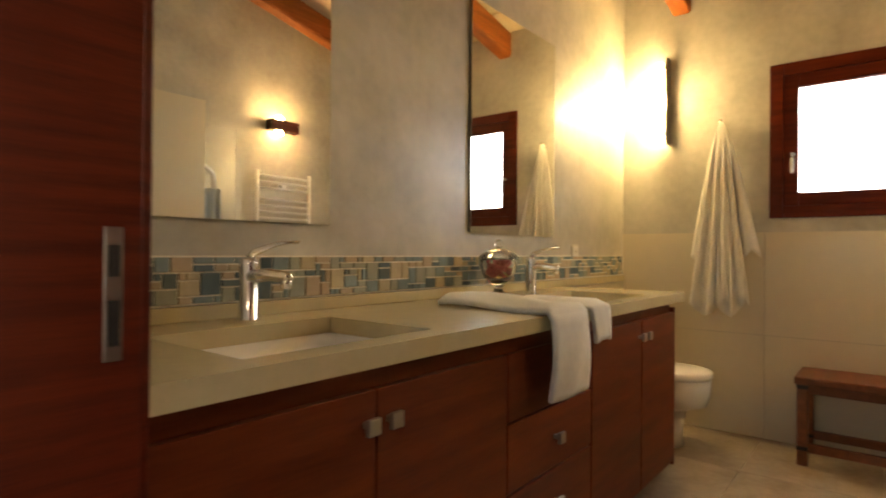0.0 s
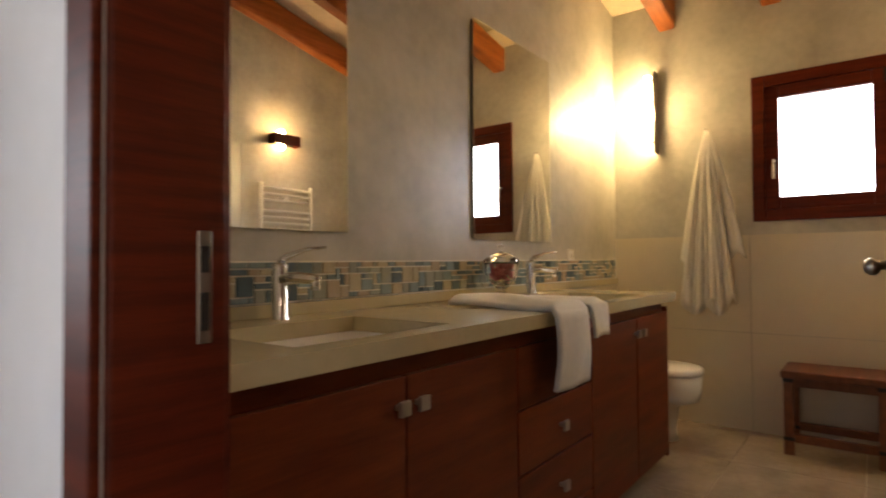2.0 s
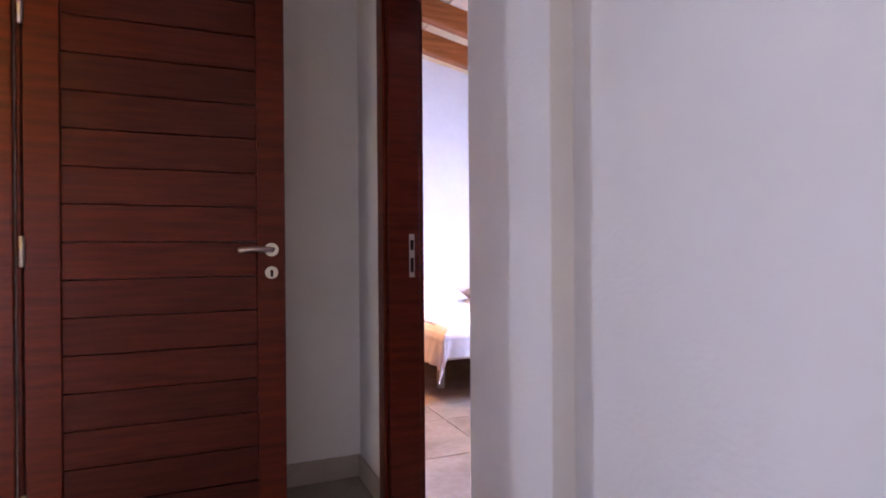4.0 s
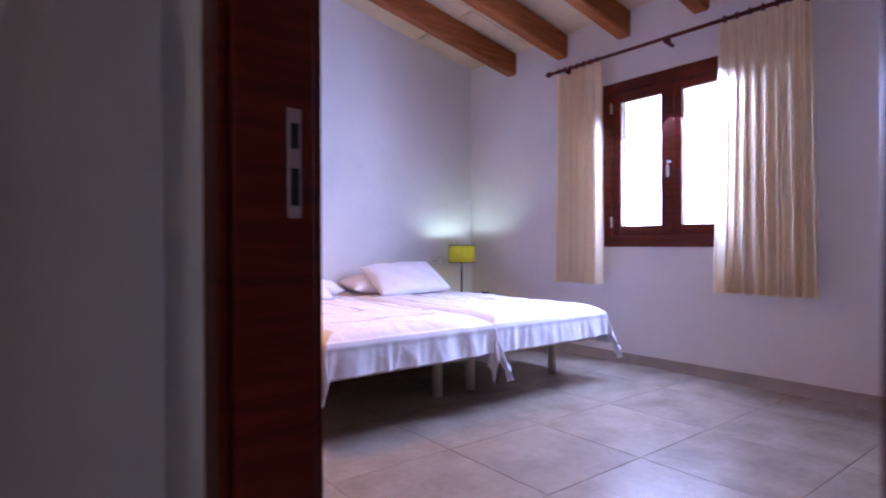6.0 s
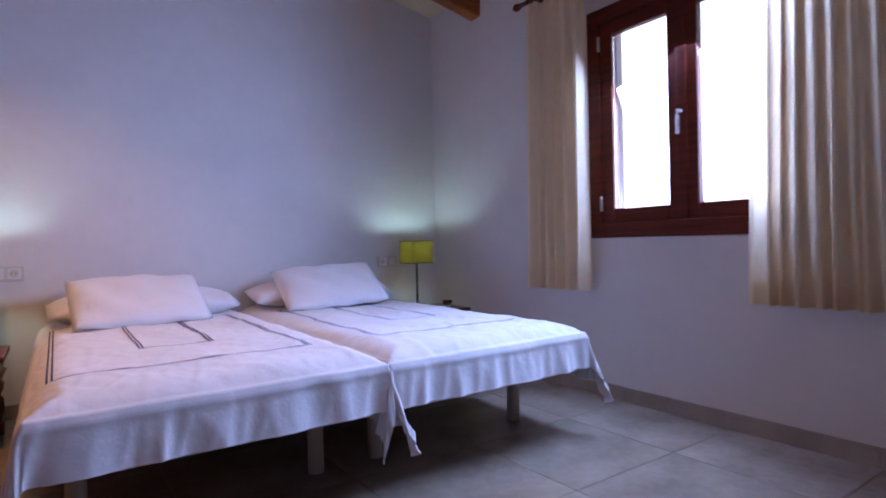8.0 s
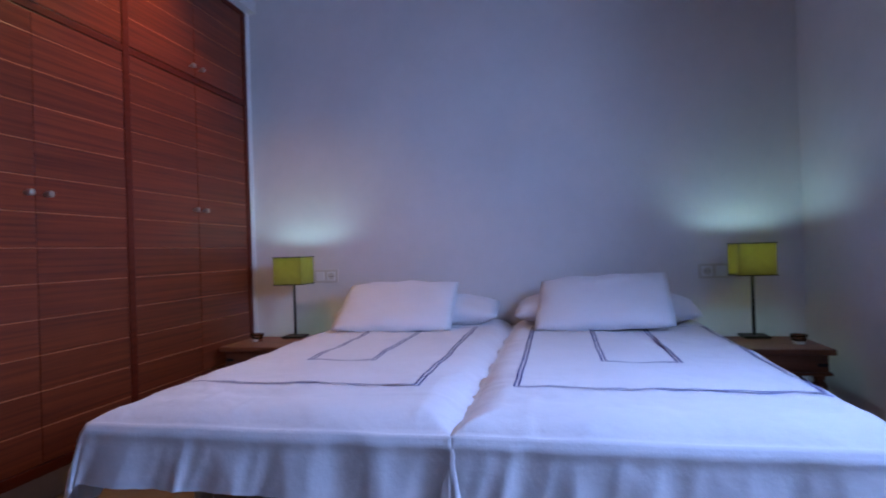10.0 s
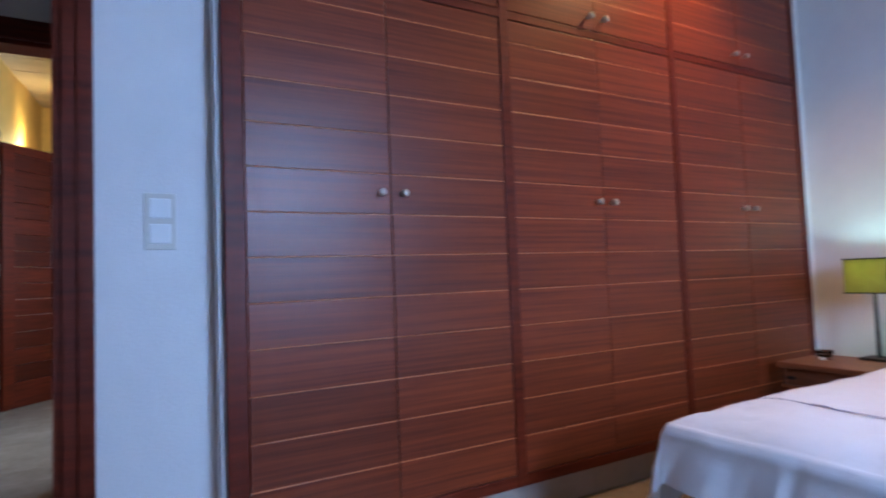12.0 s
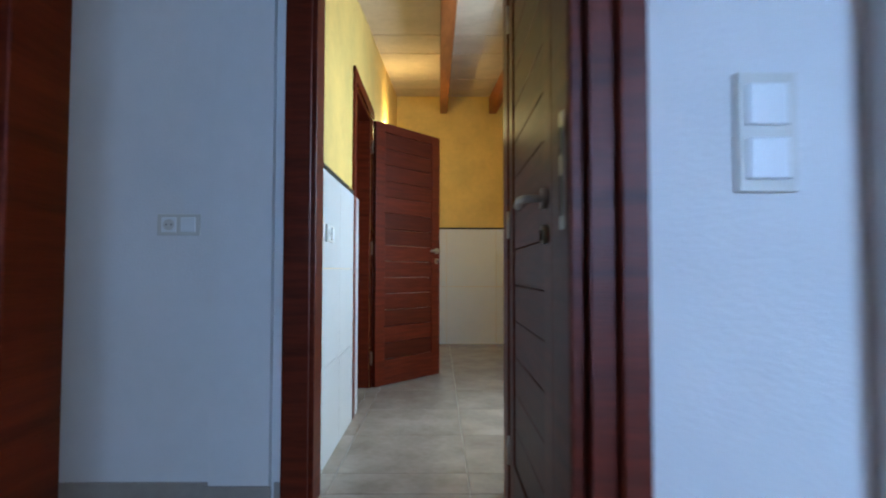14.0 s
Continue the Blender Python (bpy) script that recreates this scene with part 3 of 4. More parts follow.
def rounded_rect(x0, x1, y0, y1, r, n=5):
    pts = []
    for cx, cy, a in ((x1 - r, y1 - r, 0), (x0 + r, y1 - r, 90), (x0 + r, y0 + r, 180), (x1 - r, y0 + r, 270)):
        for k in range(n + 1):
            t = radians(a + 90 * k / n)
            pts.append((cx + r * math.cos(t), cy + r * math.sin(t)))
    return pts


def basin(x0, x1):
    s = thing("wash_basin", (0, 0, 0), 0, "white rectangular ceramic basin set under the worktop", "basin", "basins")
    bm = bmesh.new()
    rings = []
    for inset, z, r in ((-0.012, CZ - 0.0455, 0.03), (0.004, CZ - 0.0455, 0.04), (0.012, CZ - 0.07, 0.05), (0.03, CZ - 0.14, 0.06), (0.07, CZ - 0.165, 0.06), (0.15, CZ - 0.172, 0.01)):
        rings.append([bm.verts.new((x, y, z)) for x, y in rounded_rect(x0 + inset, x1 - inset, b0 + inset, b1 - inset, r)])
    for a, b in zip(rings, rings[1:]):
        for k in range(len(a)):
            bm.faces.new((a[k], a[(k + 1) % len(a)], b[(k + 1) % len(a)], b[k]))
    bm.faces.new(rings[-1])
    bmesh.ops.recalc_face_normals(bm, faces=bm.faces[:])
    part("bowl", bm, CERAMIC, s, smooth=True)
    cx = (x0 + x1) / 2
    part("drain", lathe([(0.022, 0), (0.022, 0.003), (0.012, 0.006), (0.002, 0.006)], 18, (cx, (b0 + b1) / 2, CZ - 0.1715)), CHROME, s, "chrome drain", True)


def tap(x):
    t = thing("basin_tap", (x, 1.625, CZ), 0, "chrome single-lever basin mixer tap", "tap", "taps")
    part("body", lathe([(0.028, 0), (0.028, 0.004), (0.025, 0.008), (0.025, 0.15), (0.0245, 0.158), (0.021, 0.165), (0.004, 0.168)], 22), CHROME, t, smooth=True)
    part("spout", tube([(0, -0.012, 0.118), (0.02, -0.06, 0.124), (0.04, -0.115, 0.118), (0.042, -0.123, 0.112)], [0.02, 0.017, 0.015, 0.013], 14), CHROME, t, smooth=True)
    part("nozzle", tube([(0.039, -0.112, 0.118), (0.039, -0.112, 0.088)], 0.014, 14), CHROME, t, smooth=True)
    part("lever", tube([(0, 0, 0.165), (0.012, -0.012, 0.183), (0.05, -0.055, 0.205), (0.09, -0.1, 0.212)], [0.012, 0.011, 0.006, 0.004], 10), CHROME, t, smooth=True)


for (x0, x1), tx in zip(BAS, (0.925, 2.43)):
    basin(x0, x1)
    tap(tx)


def mirror(x0, x1):
    mm = thing("wall_mirror", (0, 0, 0), 0, "tall frameless rectangular mirror on the grey wall", "mirror", "mirrors")
    part("glass", box(x0, x1, MW - 0.016, MW - 0.012, 1.165, 2.195), MIRROR, mm)
    part("backing", box(x0 + 0.004, x1 - 0.004, MW - 0.0118, MW - 0.0, 1.169, 2.191), DARK, mm)


mirror(0.5, 1.263)
mirror(2.044, 2.807)


def socket(at, turn, modules, label, vertical=False, rockers=(0,)):
    """A plate with modules; local y points out of the wall."""
    s = thing("wall_socket" if 1 not in rockers else "light_switch", at, turn, label, "switch plate")
    w, h = (0.08, 0.08 * modules) if vertical else (0.08 * modules, 0.08)
    part("plate", box(-w / 2, w / 2, 0, 0.008, -h / 2, h / 2, 0.002), PLASTIC, s)
    for k in range(modules):
        u = (k - (modules - 1) / 2) * 0.072
        cx, cz = (0, -u) if vertical else (u, 0)
        if k in rockers:
            part("rocker", box(cx - 0.028, cx + 0.028, 0.008, 0.013, cz - 0.028, cz + 0.028, 0.003), WHITE_PLASTIC, s)
        else:
            part("insert", box(cx - 0.028, cx + 0.028, 0.0075, 0.0105, cz - 0.028, cz + 0.028, 0.002), WHITE_PLASTIC, s)
            part("well", tube([(cx, 0.0106, cz), (cx, 0.0112, cz)], 0.021, 18), PLASTIC, s)
            for dx in (-0.009, 0.009):
                # pin holes are near-black discs with the shade painted in
                part("pin_hole", tube([(cx + dx, 0.0113, cz), (cx + dx, 0.0118, cz)], 0.003, 8), DARK, s)
    return s


socket((3.09, MW, 1.09), 180, 1, "ivory plastic wall socket above the mosaic", rockers=())

# mosaic band
mosaic = thing("mosaic_band", (0, 0, 0), 0, kind="structure")
part("grout_bed", box(BW + 0.002, BX - 0.014, MW - 0.006, MW, CZ + 0.042, 1.066), PALE_GROUT, mosaic)
rng = random.Random(4)
sizes = {}
z_lo, z_hi, u = CZ + 0.044, 1.064, 0.02
cols, rows_n = int((BX - 0.016 - BW - 0.004) / u), 6
taken = [[False] * rows_n for _ in range(cols)]
chips, spare = [], bmesh.new()
zs = (z_hi - z_lo) / rows_n
for c in range(cols):
    for r in range(rows_n):
        if taken[c][r]:
            continue
        opts = [(w, h) for w, h in ((2, 3), (3, 3), (2, 2), (3, 1), (2, 1), (1, 2), (1, 1), (3, 2)) if c + w <= cols and r + h <= rows_n and not any(taken[c + i][r + j] for i in range(w) for j in range(h))]
        big = [o for o in opts if o[0] * o[1] > 3]
        w, h = rng.choice(big if big and rng.random() < 0.5 else opts)
        for i in range(w):
            for j in range(h):
                taken[c + i][r + j] = True
        chips.append((c, r, w, h))
mesh_of = {}
chips.sort()
joined = {k: bmesh.new() for k in range(len(TILE_COLORS))}
for n, (c, r, w, h) in enumerate(chips):
    col = rng.randrange(len(TILE_COLORS)) if w * h > 2 else rng.choice((0, 1, 1, 2, 3, 4))
    x0, z0 = BW + 0.004 + c * u, z_lo + r * zs
    if n < 300:
        key = (w, h, col)
        if key not in mesh_of:
            me = bpy.data.meshes.new("chip")
            bb = box(0.0019, w * u - 0.0019, -0.011, -0.004, 0.0019, h * zs - 0.0019, 0.0015)
            bb.to_mesh(me)
            bb.free()
            me.materials.append(TILE_COLORS[col])
            mesh_of[key] = me
        ob = new("mosaic_tile", mesh_of[key])
        ob.location = (x0, MW, z0)
        ob.parent = mosaic
    else:
        box(x0 + 0.0019, x0 + w * u - 0.0019, MW - 0.011, MW - 0.004, z0 + 0.0019, z0 + h * zs - 0.0019, bm=joined[col])
for col, bm in joined.items():
    if len(bm.verts):
        tagged(part("mosaic_rest", bm, TILE_COLORS[col], mosaic), kind="stuff")
    else:
        bm.free()

# wall lamp beside the mirror: a back plate with a tube held by four clips
lamp = thing("wall_light", (BX, 1.413, 2.066), 0, "vertical chrome wall light with a glowing tube and four clips", "wall lamp")
part("back_plate", box(-0.078, 0, -0.006, 0.006, -0.28, 0.28, 0.002), NICKEL, lamp)
part("tube", tube([(-0.052, 0.045, -0.25), (-0.052, 0.045, 0.25)], 0.022, 16), BULB, lamp, "glowing warm-white tube", True)
for z in (-0.21, -0.07, 0.07, 0.21):
    part("clip", box(-0.085, -0.02, 0.0, 0.07, z - 0.007, z + 0.007, 0.001), NICKEL, lamp)
lamp2 = thing("wall_light", (2.85, -0.85, 2.1), 0, "dark rectangular up-and-down wall light with warm glow", "wall lamp")
part("housing", box(-0.13, 0.13, 0.0, 0.012, -0.04, 0.04, 0.002), IRON, lamp2)
part("front_shade", box(-0.13, 0.13, 0.085, 0.095, -0.045, 0.045, 0.002), DOOR_H, lamp2)
part("side", box(-0.13, -0.12, 0.012, 0.085, -0.045, 0.045), DOOR_H, lamp2)
part("side", box(0.12, 0.13, 0.012, 0.085, -0.045, 0.045), DOOR_H, lamp2)
part("bulb", tube([(-0.08, 0.045, 0), (0.08, 0.045, 0)], 0.016), BULB_SMALL, lamp2, smooth=True)
point("bathroom_tube_light", (BX - 0.14, 1.49, 2.066), 20, (1.0, 0.74, 0.36), 0.05)
point("bathroom_wall_light", (2.81, -0.8, 2.155), 14, WARM, 0.03)
point("bathroom_wall_light_low", (2.81, -0.8, 2.045), 12, WARM, 0.03)

# towel radiator, seen in the mirror
rad = thing("towel_radiator", (2.86, -0.84, 0), 0, "white ladder towel radiator on the far wall", "radiator")
for x in (-0.25, 0.25):
    part("upright", tube([(x, 0.05, 0.75), (x, 0.05, 1.72)], 0.017), WHITE_PLASTIC, rad, smooth=True)
for z in (0.8, 0.85, 0.9, 0.95, 1.05, 1.1, 1.15, 1.2, 1.34, 1.39, 1.44, 1.49, 1.58, 1.63, 1.68):
    part("rung", tube([(-0.25, 0.05, z), (-0.12, 0.065, z), (0.12, 0.065, z), (0.25, 0.05, z)], 0.01, 8), WHITE_PLASTIC, rad, smooth=True)
for z in (0.9, 1.6):
    part("bracket", box(-0.02, 0.02, -0.008, 0.05, z - 0.02, z + 0.02), WHITE_PLASTIC, rad)
wall("wall_shower", BW, 1.94, -0.85, -0.35, 0, 2.05, CREAM_TILE)
shower_glass = thing("shower_screen", (0, 0, 0), 0, "clear glass shower screen beside the tiled wall", "shower screen")
part("glass", box(1.945, 2.3, -0.6, -0.592, 0.02, 1.95), GLASS, shower_glass).visible_shadow = False
part("floor_channel", box(1.945, 2.3, -0.61, -0.582, 0.0, 0.022), CHROME, shower_glass)
hs = thing("shower_hose", (0, 0, 0), 0, "white curved shower hose against the tiled wall", "shower")
part("hose", tube([(1.94, -0.45, 1.62), (2.0, -0.46, 1.64), (2.06, -0.47, 1.6), (2.07, -0.47, 1.5)], 0.018), WHITE_PLASTIC, hs, smooth=True)
cl = thing("hanging_cloth", (0, 0, 0), 0, "pale blue cloth hanging beside the shower", "towel")
part("cloth", sheet(12, 10, lambda a, b: (1.99 + 0.14 * a, -0.5 + 0.02 * math.sin(a * 14), 1.5 - 0.7 * b), 0.006), BLUE_TOWEL, cl, smooth=True)

# glass jar
jar = thing("glass_jar", (2.11, 1.6, CZ), 0, "footed glass jar of dried red petals on the worktop", "jar")
part("bowl", lathe([(0.04, 0.0), (0.042, 0.006), (0.02, 0.016), (0.012, 0.03), (0.03, 0.045), (0.055, 0.07), (0.064, 0.1), (0.066, 0.128), (0.07, 0.132), (0.066, 0.134), (0.06, 0.13), (0.058, 0.1), (0.05, 0.075), (0.02, 0.055), (0.002, 0.053)], 24), GLASS, jar, smooth=True)
part("lid", lathe([(0.072, 0.135), (0.073, 0.139), (0.06, 0.152), (0.03, 0.168), (0.012, 0.172), (0.01, 0.178), (0.016, 0.188), (0.012, 0.199), (0.002, 0.203)], 24), GLASS, jar, smooth=True)
bm = bmesh.new()
for k in range(70):
    a, r, z = rng.random() * 6.28, 0.048 * math.sqrt(rng.random()), 0.066 + 0.058 * rng.random()
    r = min(r, 0.02 + (z - 0.06) * 1.2, 0.046)
    mtx = Matrix.LocRotScale((r * math.cos(a), r * math.sin(a), z), Euler((rng.random() * 6, rng.random() * 6, rng.random() * 6)), (0.012, 0.009, 0.003))
    bmesh.ops.create_icosphere(bm, subdivisions=1, radius=1, matrix=mtx)
tagged(part("petals", bm, PETALS, jar, "dried red petals"), kind="stuff")
jar.scale = (1.2, 1.2, 1.2)

# towel over the worktop edge
tw = thing("hand_towel", (0, 0, 0), 0, "folded white hand towel hanging over the worktop edge", "towel")


def fold_path(s):
    """Down the towel: s metres from its back end along the worktop and over the edge."""
    flat = 0.46
    if s < flat:
        return 1.52 - s, CZ + 0.004
    t = s - flat
    if t < 0.05:
        a = t / 0.05 * math.pi / 2
        return 1.06 - 0.012 * math.sin(a), CZ + 0.004 - 0.012 * (1 - math.cos(a))
    return 1.046 - 0.012 * math.sin((t - 0.05) * 14), CZ - 0.008 - (t - 0.05)


def towel_main(a, b):
    y, z = fold_path(b * 0.76)
    x = 1.6 + 0.24 * a - 0.05 * b + 0.015 * math.sin(b * 7)
    lump = 0.03 * math.sin(math.pi * a) * (1 - b * 0.6) + 0.005 * math.sin(a * 9 + b * 11)
    return (x, y - (lump * 0.6 if b > 0.65 else 0), z + (0.012 + lump if b < 0.62 else 0.004))


def towel_flap(a, b):
    y, z = fold_path(0.2 + b * 0.42)
    return (1.8 + 0.16 * a * (1 - 0.7 * max(0, b - 0.6)) + 0.04 * b, y, z + 0.008 + 0.022 * math.sin(math.pi * a) * (1 if b < 0.6 else 0.3))


part("towel_cloth", sheet(14, 40, towel_main, 0.014), TERRY, tw, smooth=True)
part("towel_flap", sheet(12, 24, towel_flap, 0.012), TERRY, tw, smooth=True)

# towel on a hook
tk = thing("hanging_towel", (BX - 0.012, 1.09, 0), 0, "white bath towel hanging from a wall hook", "towel")


def hang(a, b, drop, lean, spread):
    w = 0.02 + spread * b ** 0.8
    x = -0.03 - 0.035 * b ** 0.5 - 0.022 * math.sin(a * 15 + 1) * b
    return (x, (0.5 - a) * 2 * w * 0.5 + lean * b, 1.89 - (drop + 0.12 * abs(math.sin(a * 3.1 + 0.4)) * b) * b)


part("back_fold", sheet(26, 26, lambda a, b: hang(a, b, 0.78, -0.03, 0.36), 0.006), TERRY, tk, smooth=True)
part("front_fold", sheet(22, 22, lambda a, b: tuple(v + w for v, w in zip(hang(1 - a, b, 1.06, 0.05, 0.2), (-0.03, 0, 0))), 0.006), TERRY, tk, smooth=True)
part("side_fold", sheet(18, 22, lambda a, b: tuple(v + w for v, w in zip(hang(a, b, 1.06, -0.08, 0.15), (-0.022, 0, 0))), 0.006), TERRY, tk, smooth=True)
part("hook", tube([(0.012, 0, 1.87), (-0.05, 0, 1.87), (-0.06, 0, 1.9)], 0.008), CHROME, tk, smooth=True)

# toilet
wc = thing("toilet", (3.4, 1.05, 0), 0, "white ceramic toilet with closed lid beside the vanity", "toilet")


def oval(z, w, y0, y1, n=28):
    pts = []
    for k in range(n):
        a = 2 * math.pi * k / n
        cy = y0 + w
        yy = cy + w * math.sin(a) if math.sin(a) < 0 else cy + (y1 - cy) * math.sin(a) ** 0.5
        pts.append((w * math.cos(a), yy, z))
    return pts


def loft(rings):
    bm = bmesh.new()
    r = [[bm.verts.new(p) for p in ring] for ring in rings]
    for a, b in zip(r, r[1:]):
        for k in range(len(a)):
            bm.faces.new((a[k], a[(k + 1) % len(a)], b[(k + 1) % len(a)], b[k]))
    bm.faces.new(r[0][::-1])
    bm.faces.new(r[-1])
    bmesh.ops.recalc_face_normals(bm, faces=bm.faces[:])
    return bm


part("pedestal", loft([oval(0, 0.1, 0.14, 0.6), oval(0.05, 0.095, 0.15, 0.6), oval(0.2, 0.1, 0.13, 0.6), oval(0.24, 0.15, 0.03, 0.62)]), CERAMIC, wc, smooth=True)
part("bowl", loft([oval(0.24, 0.16, 0.02, 0.62), oval(0.3, 0.175, 0.005, 0.63), oval(0.39, 0.178, 0.0, 0.63)]), CERAMIC, wc, smooth=True)
part("lid", loft([oval(0.392, 0.18, -0.004, 0.55), oval(0.405, 0.184, -0.008, 0.55), oval(0.428, 0.18, -0.004, 0.55), oval(0.434, 0.16, 0.02, 0.53)]), CERAMIC, wc, smooth=True)
part("cistern", box(-0.18, 0.18, 0.51, 0.655, 0.436, 0.8, 0.02), CERAMIC, wc)

# stool
st = thing("wooden_stool", (3.64, 0.43, 0), 0, "rustic red-brown wooden stool with iron corner straps", "stool")
part("seat", box(-0.17, 0.17, -0.24, 0.24, 0.415, 0.455, 0.006), RUSTIC, st)
for sx in (-1, 1):
    for sy in (-1, 1):
        part("leg", box(sx * 0.16 - 0.024 * sx - 0.022, sx * 0.16 - 0.024 * sx + 0.022, sy * 0.205 - 0.024, sy * 0.205 + 0.024, 0, 0.415, 0.004), RUSTIC, st)
        for z in (0.405, 0.09):
            part("iron_strap", box(sx * 0.136 - 0.0235, sx * 0.136 + 0.0235, sy * 0.205 - 0.0255, sy * 0.205 + 0.0255, z - 0.012, z + 0.008), IRON, st, "black iron strap")
    part("stretcher", box(sx * 0.136 - 0.015, sx * 0.136 + 0.015, -0.182, 0.182, 0.07, 0.115, 0.004), RUSTIC, st)
    part("apron", box(sx * 0.136 - 0.015, sx * 0.136 + 0.015, -0.182, 0.182, 0.37, 0.415, 0.003), RUSTIC, st)

# ---- bedroom things ----
wd = thing("wardrobe", (0.57, 0, 0), 0, "wall-wide mahogany wardrobe with grooved plank doors and round knobs", "wardrobe")
part("body", box(-0.56, -0.024, 3.53, 6.335, 0.12, 2.42), DARK, wd)
part("plinth", box(-0.06, -0.04, 3.39, 6.335, 0.0, 0.115), SKIRT, wd, "pale tiled plinth")
STILES = [(3.398, 3.456), (4.37, 4.413), (5.305, 5.345), (6.295, 6.336)]
for a, b in STILES:
    part("stile", box(-0.03, 0.004, a, b, 0.115, 2.43, 0.003), MAHOGANY, wd)
part("rail", box(-0.03, 0.002, 3.456, 6.295, 1.833, 1.865, 0.002), MAHOGANY, wd)
part("rail", box(-0.03, 0.0025, 3.456, 6.295, 2.4, 2.43, 0.002), MAHOGANY, wd)
part("rail", box(-0.03, 0.0025, 3.456, 6.295, 0.115, 0.155, 0.002), MAHOGANY, wd)
PITCH = 0.1323


def plank_run(door, y0, y1, z0, z1):
    n = math.ceil((z1 - z0) / PITCH)
    for k in range(n):
        a, b = z0 + PITCH * k, min(z1, z0 + PITCH * (k + 1))
        part("plank", box(-0.018, 0, y0, y1, a + 0.0014, b - 0.0014, 0.0014), MAHOGANY_H, door)
        # pale strip in the joint stands in for a highlight on the groove
        if k:
            part("groove", box(-0.015, -0.0012, y0 + 0.002, y1 - 0.002, a - 0.0011, a + 0.0011), GROOVE_GLINT, door, "pale strip painting the light caught in a plank groove")


def round_knob(parent, y, z):
    ob = part("knob", tube([(0, y, z), (0.012, y, z), (0.016, y, z), (0.03, y, z), (0.033, y, z)], [0.006, 0.006, 0.012, 0.013, 0.009], 14), NICKEL, parent, "brushed nickel knob", True)


for (a0, a1), (c0, c1) in zip(STILES, STILES[1:]):
    mid = (a1 + c0) / 2
    for y0, y1, ky in ((a1 + 0.002, mid - 0.0015, mid - 0.04), (mid + 0.0015, c0 - 0.002, mid + 0.04)):
        d = part("door", box(-0.022, -0.0185, y0, y1, 0.158, 1.83), MAHOGANY, wd)
        plank_run(d, y0, y1, 0.158, 1.83)
        round_knob(d, ky, 1.153)
        d = part("upper_door", box(-0.022, -0.0185, y0, y1, 1.868, 2.397), MAHOGANY, wd)
        plank_run(d, y0, y1, 1.868, 2.397)
        round_knob(d, ky, 1.918)

socket((DX, 3.243, 1.062), -90, 2, "ivory double light switch on the white wall", True, (0, 1))
socket((LX, 1.835, 1.05), -90, 2, "ivory double plate with switch and socket", rockers=(0,))
socket((1.03, HY, 0.76), 180, 2, "ivory double wall socket beside the bed", rockers=(1,))
socket((3.28, HY, 0.74), 180, 2, "ivory double wall socket beside the bed", rockers=(0,))
socket((-1.4, S2 + 0.013, 1.05), 0, 2, "ivory double wall socket on the white tiles", rockers=(0,))


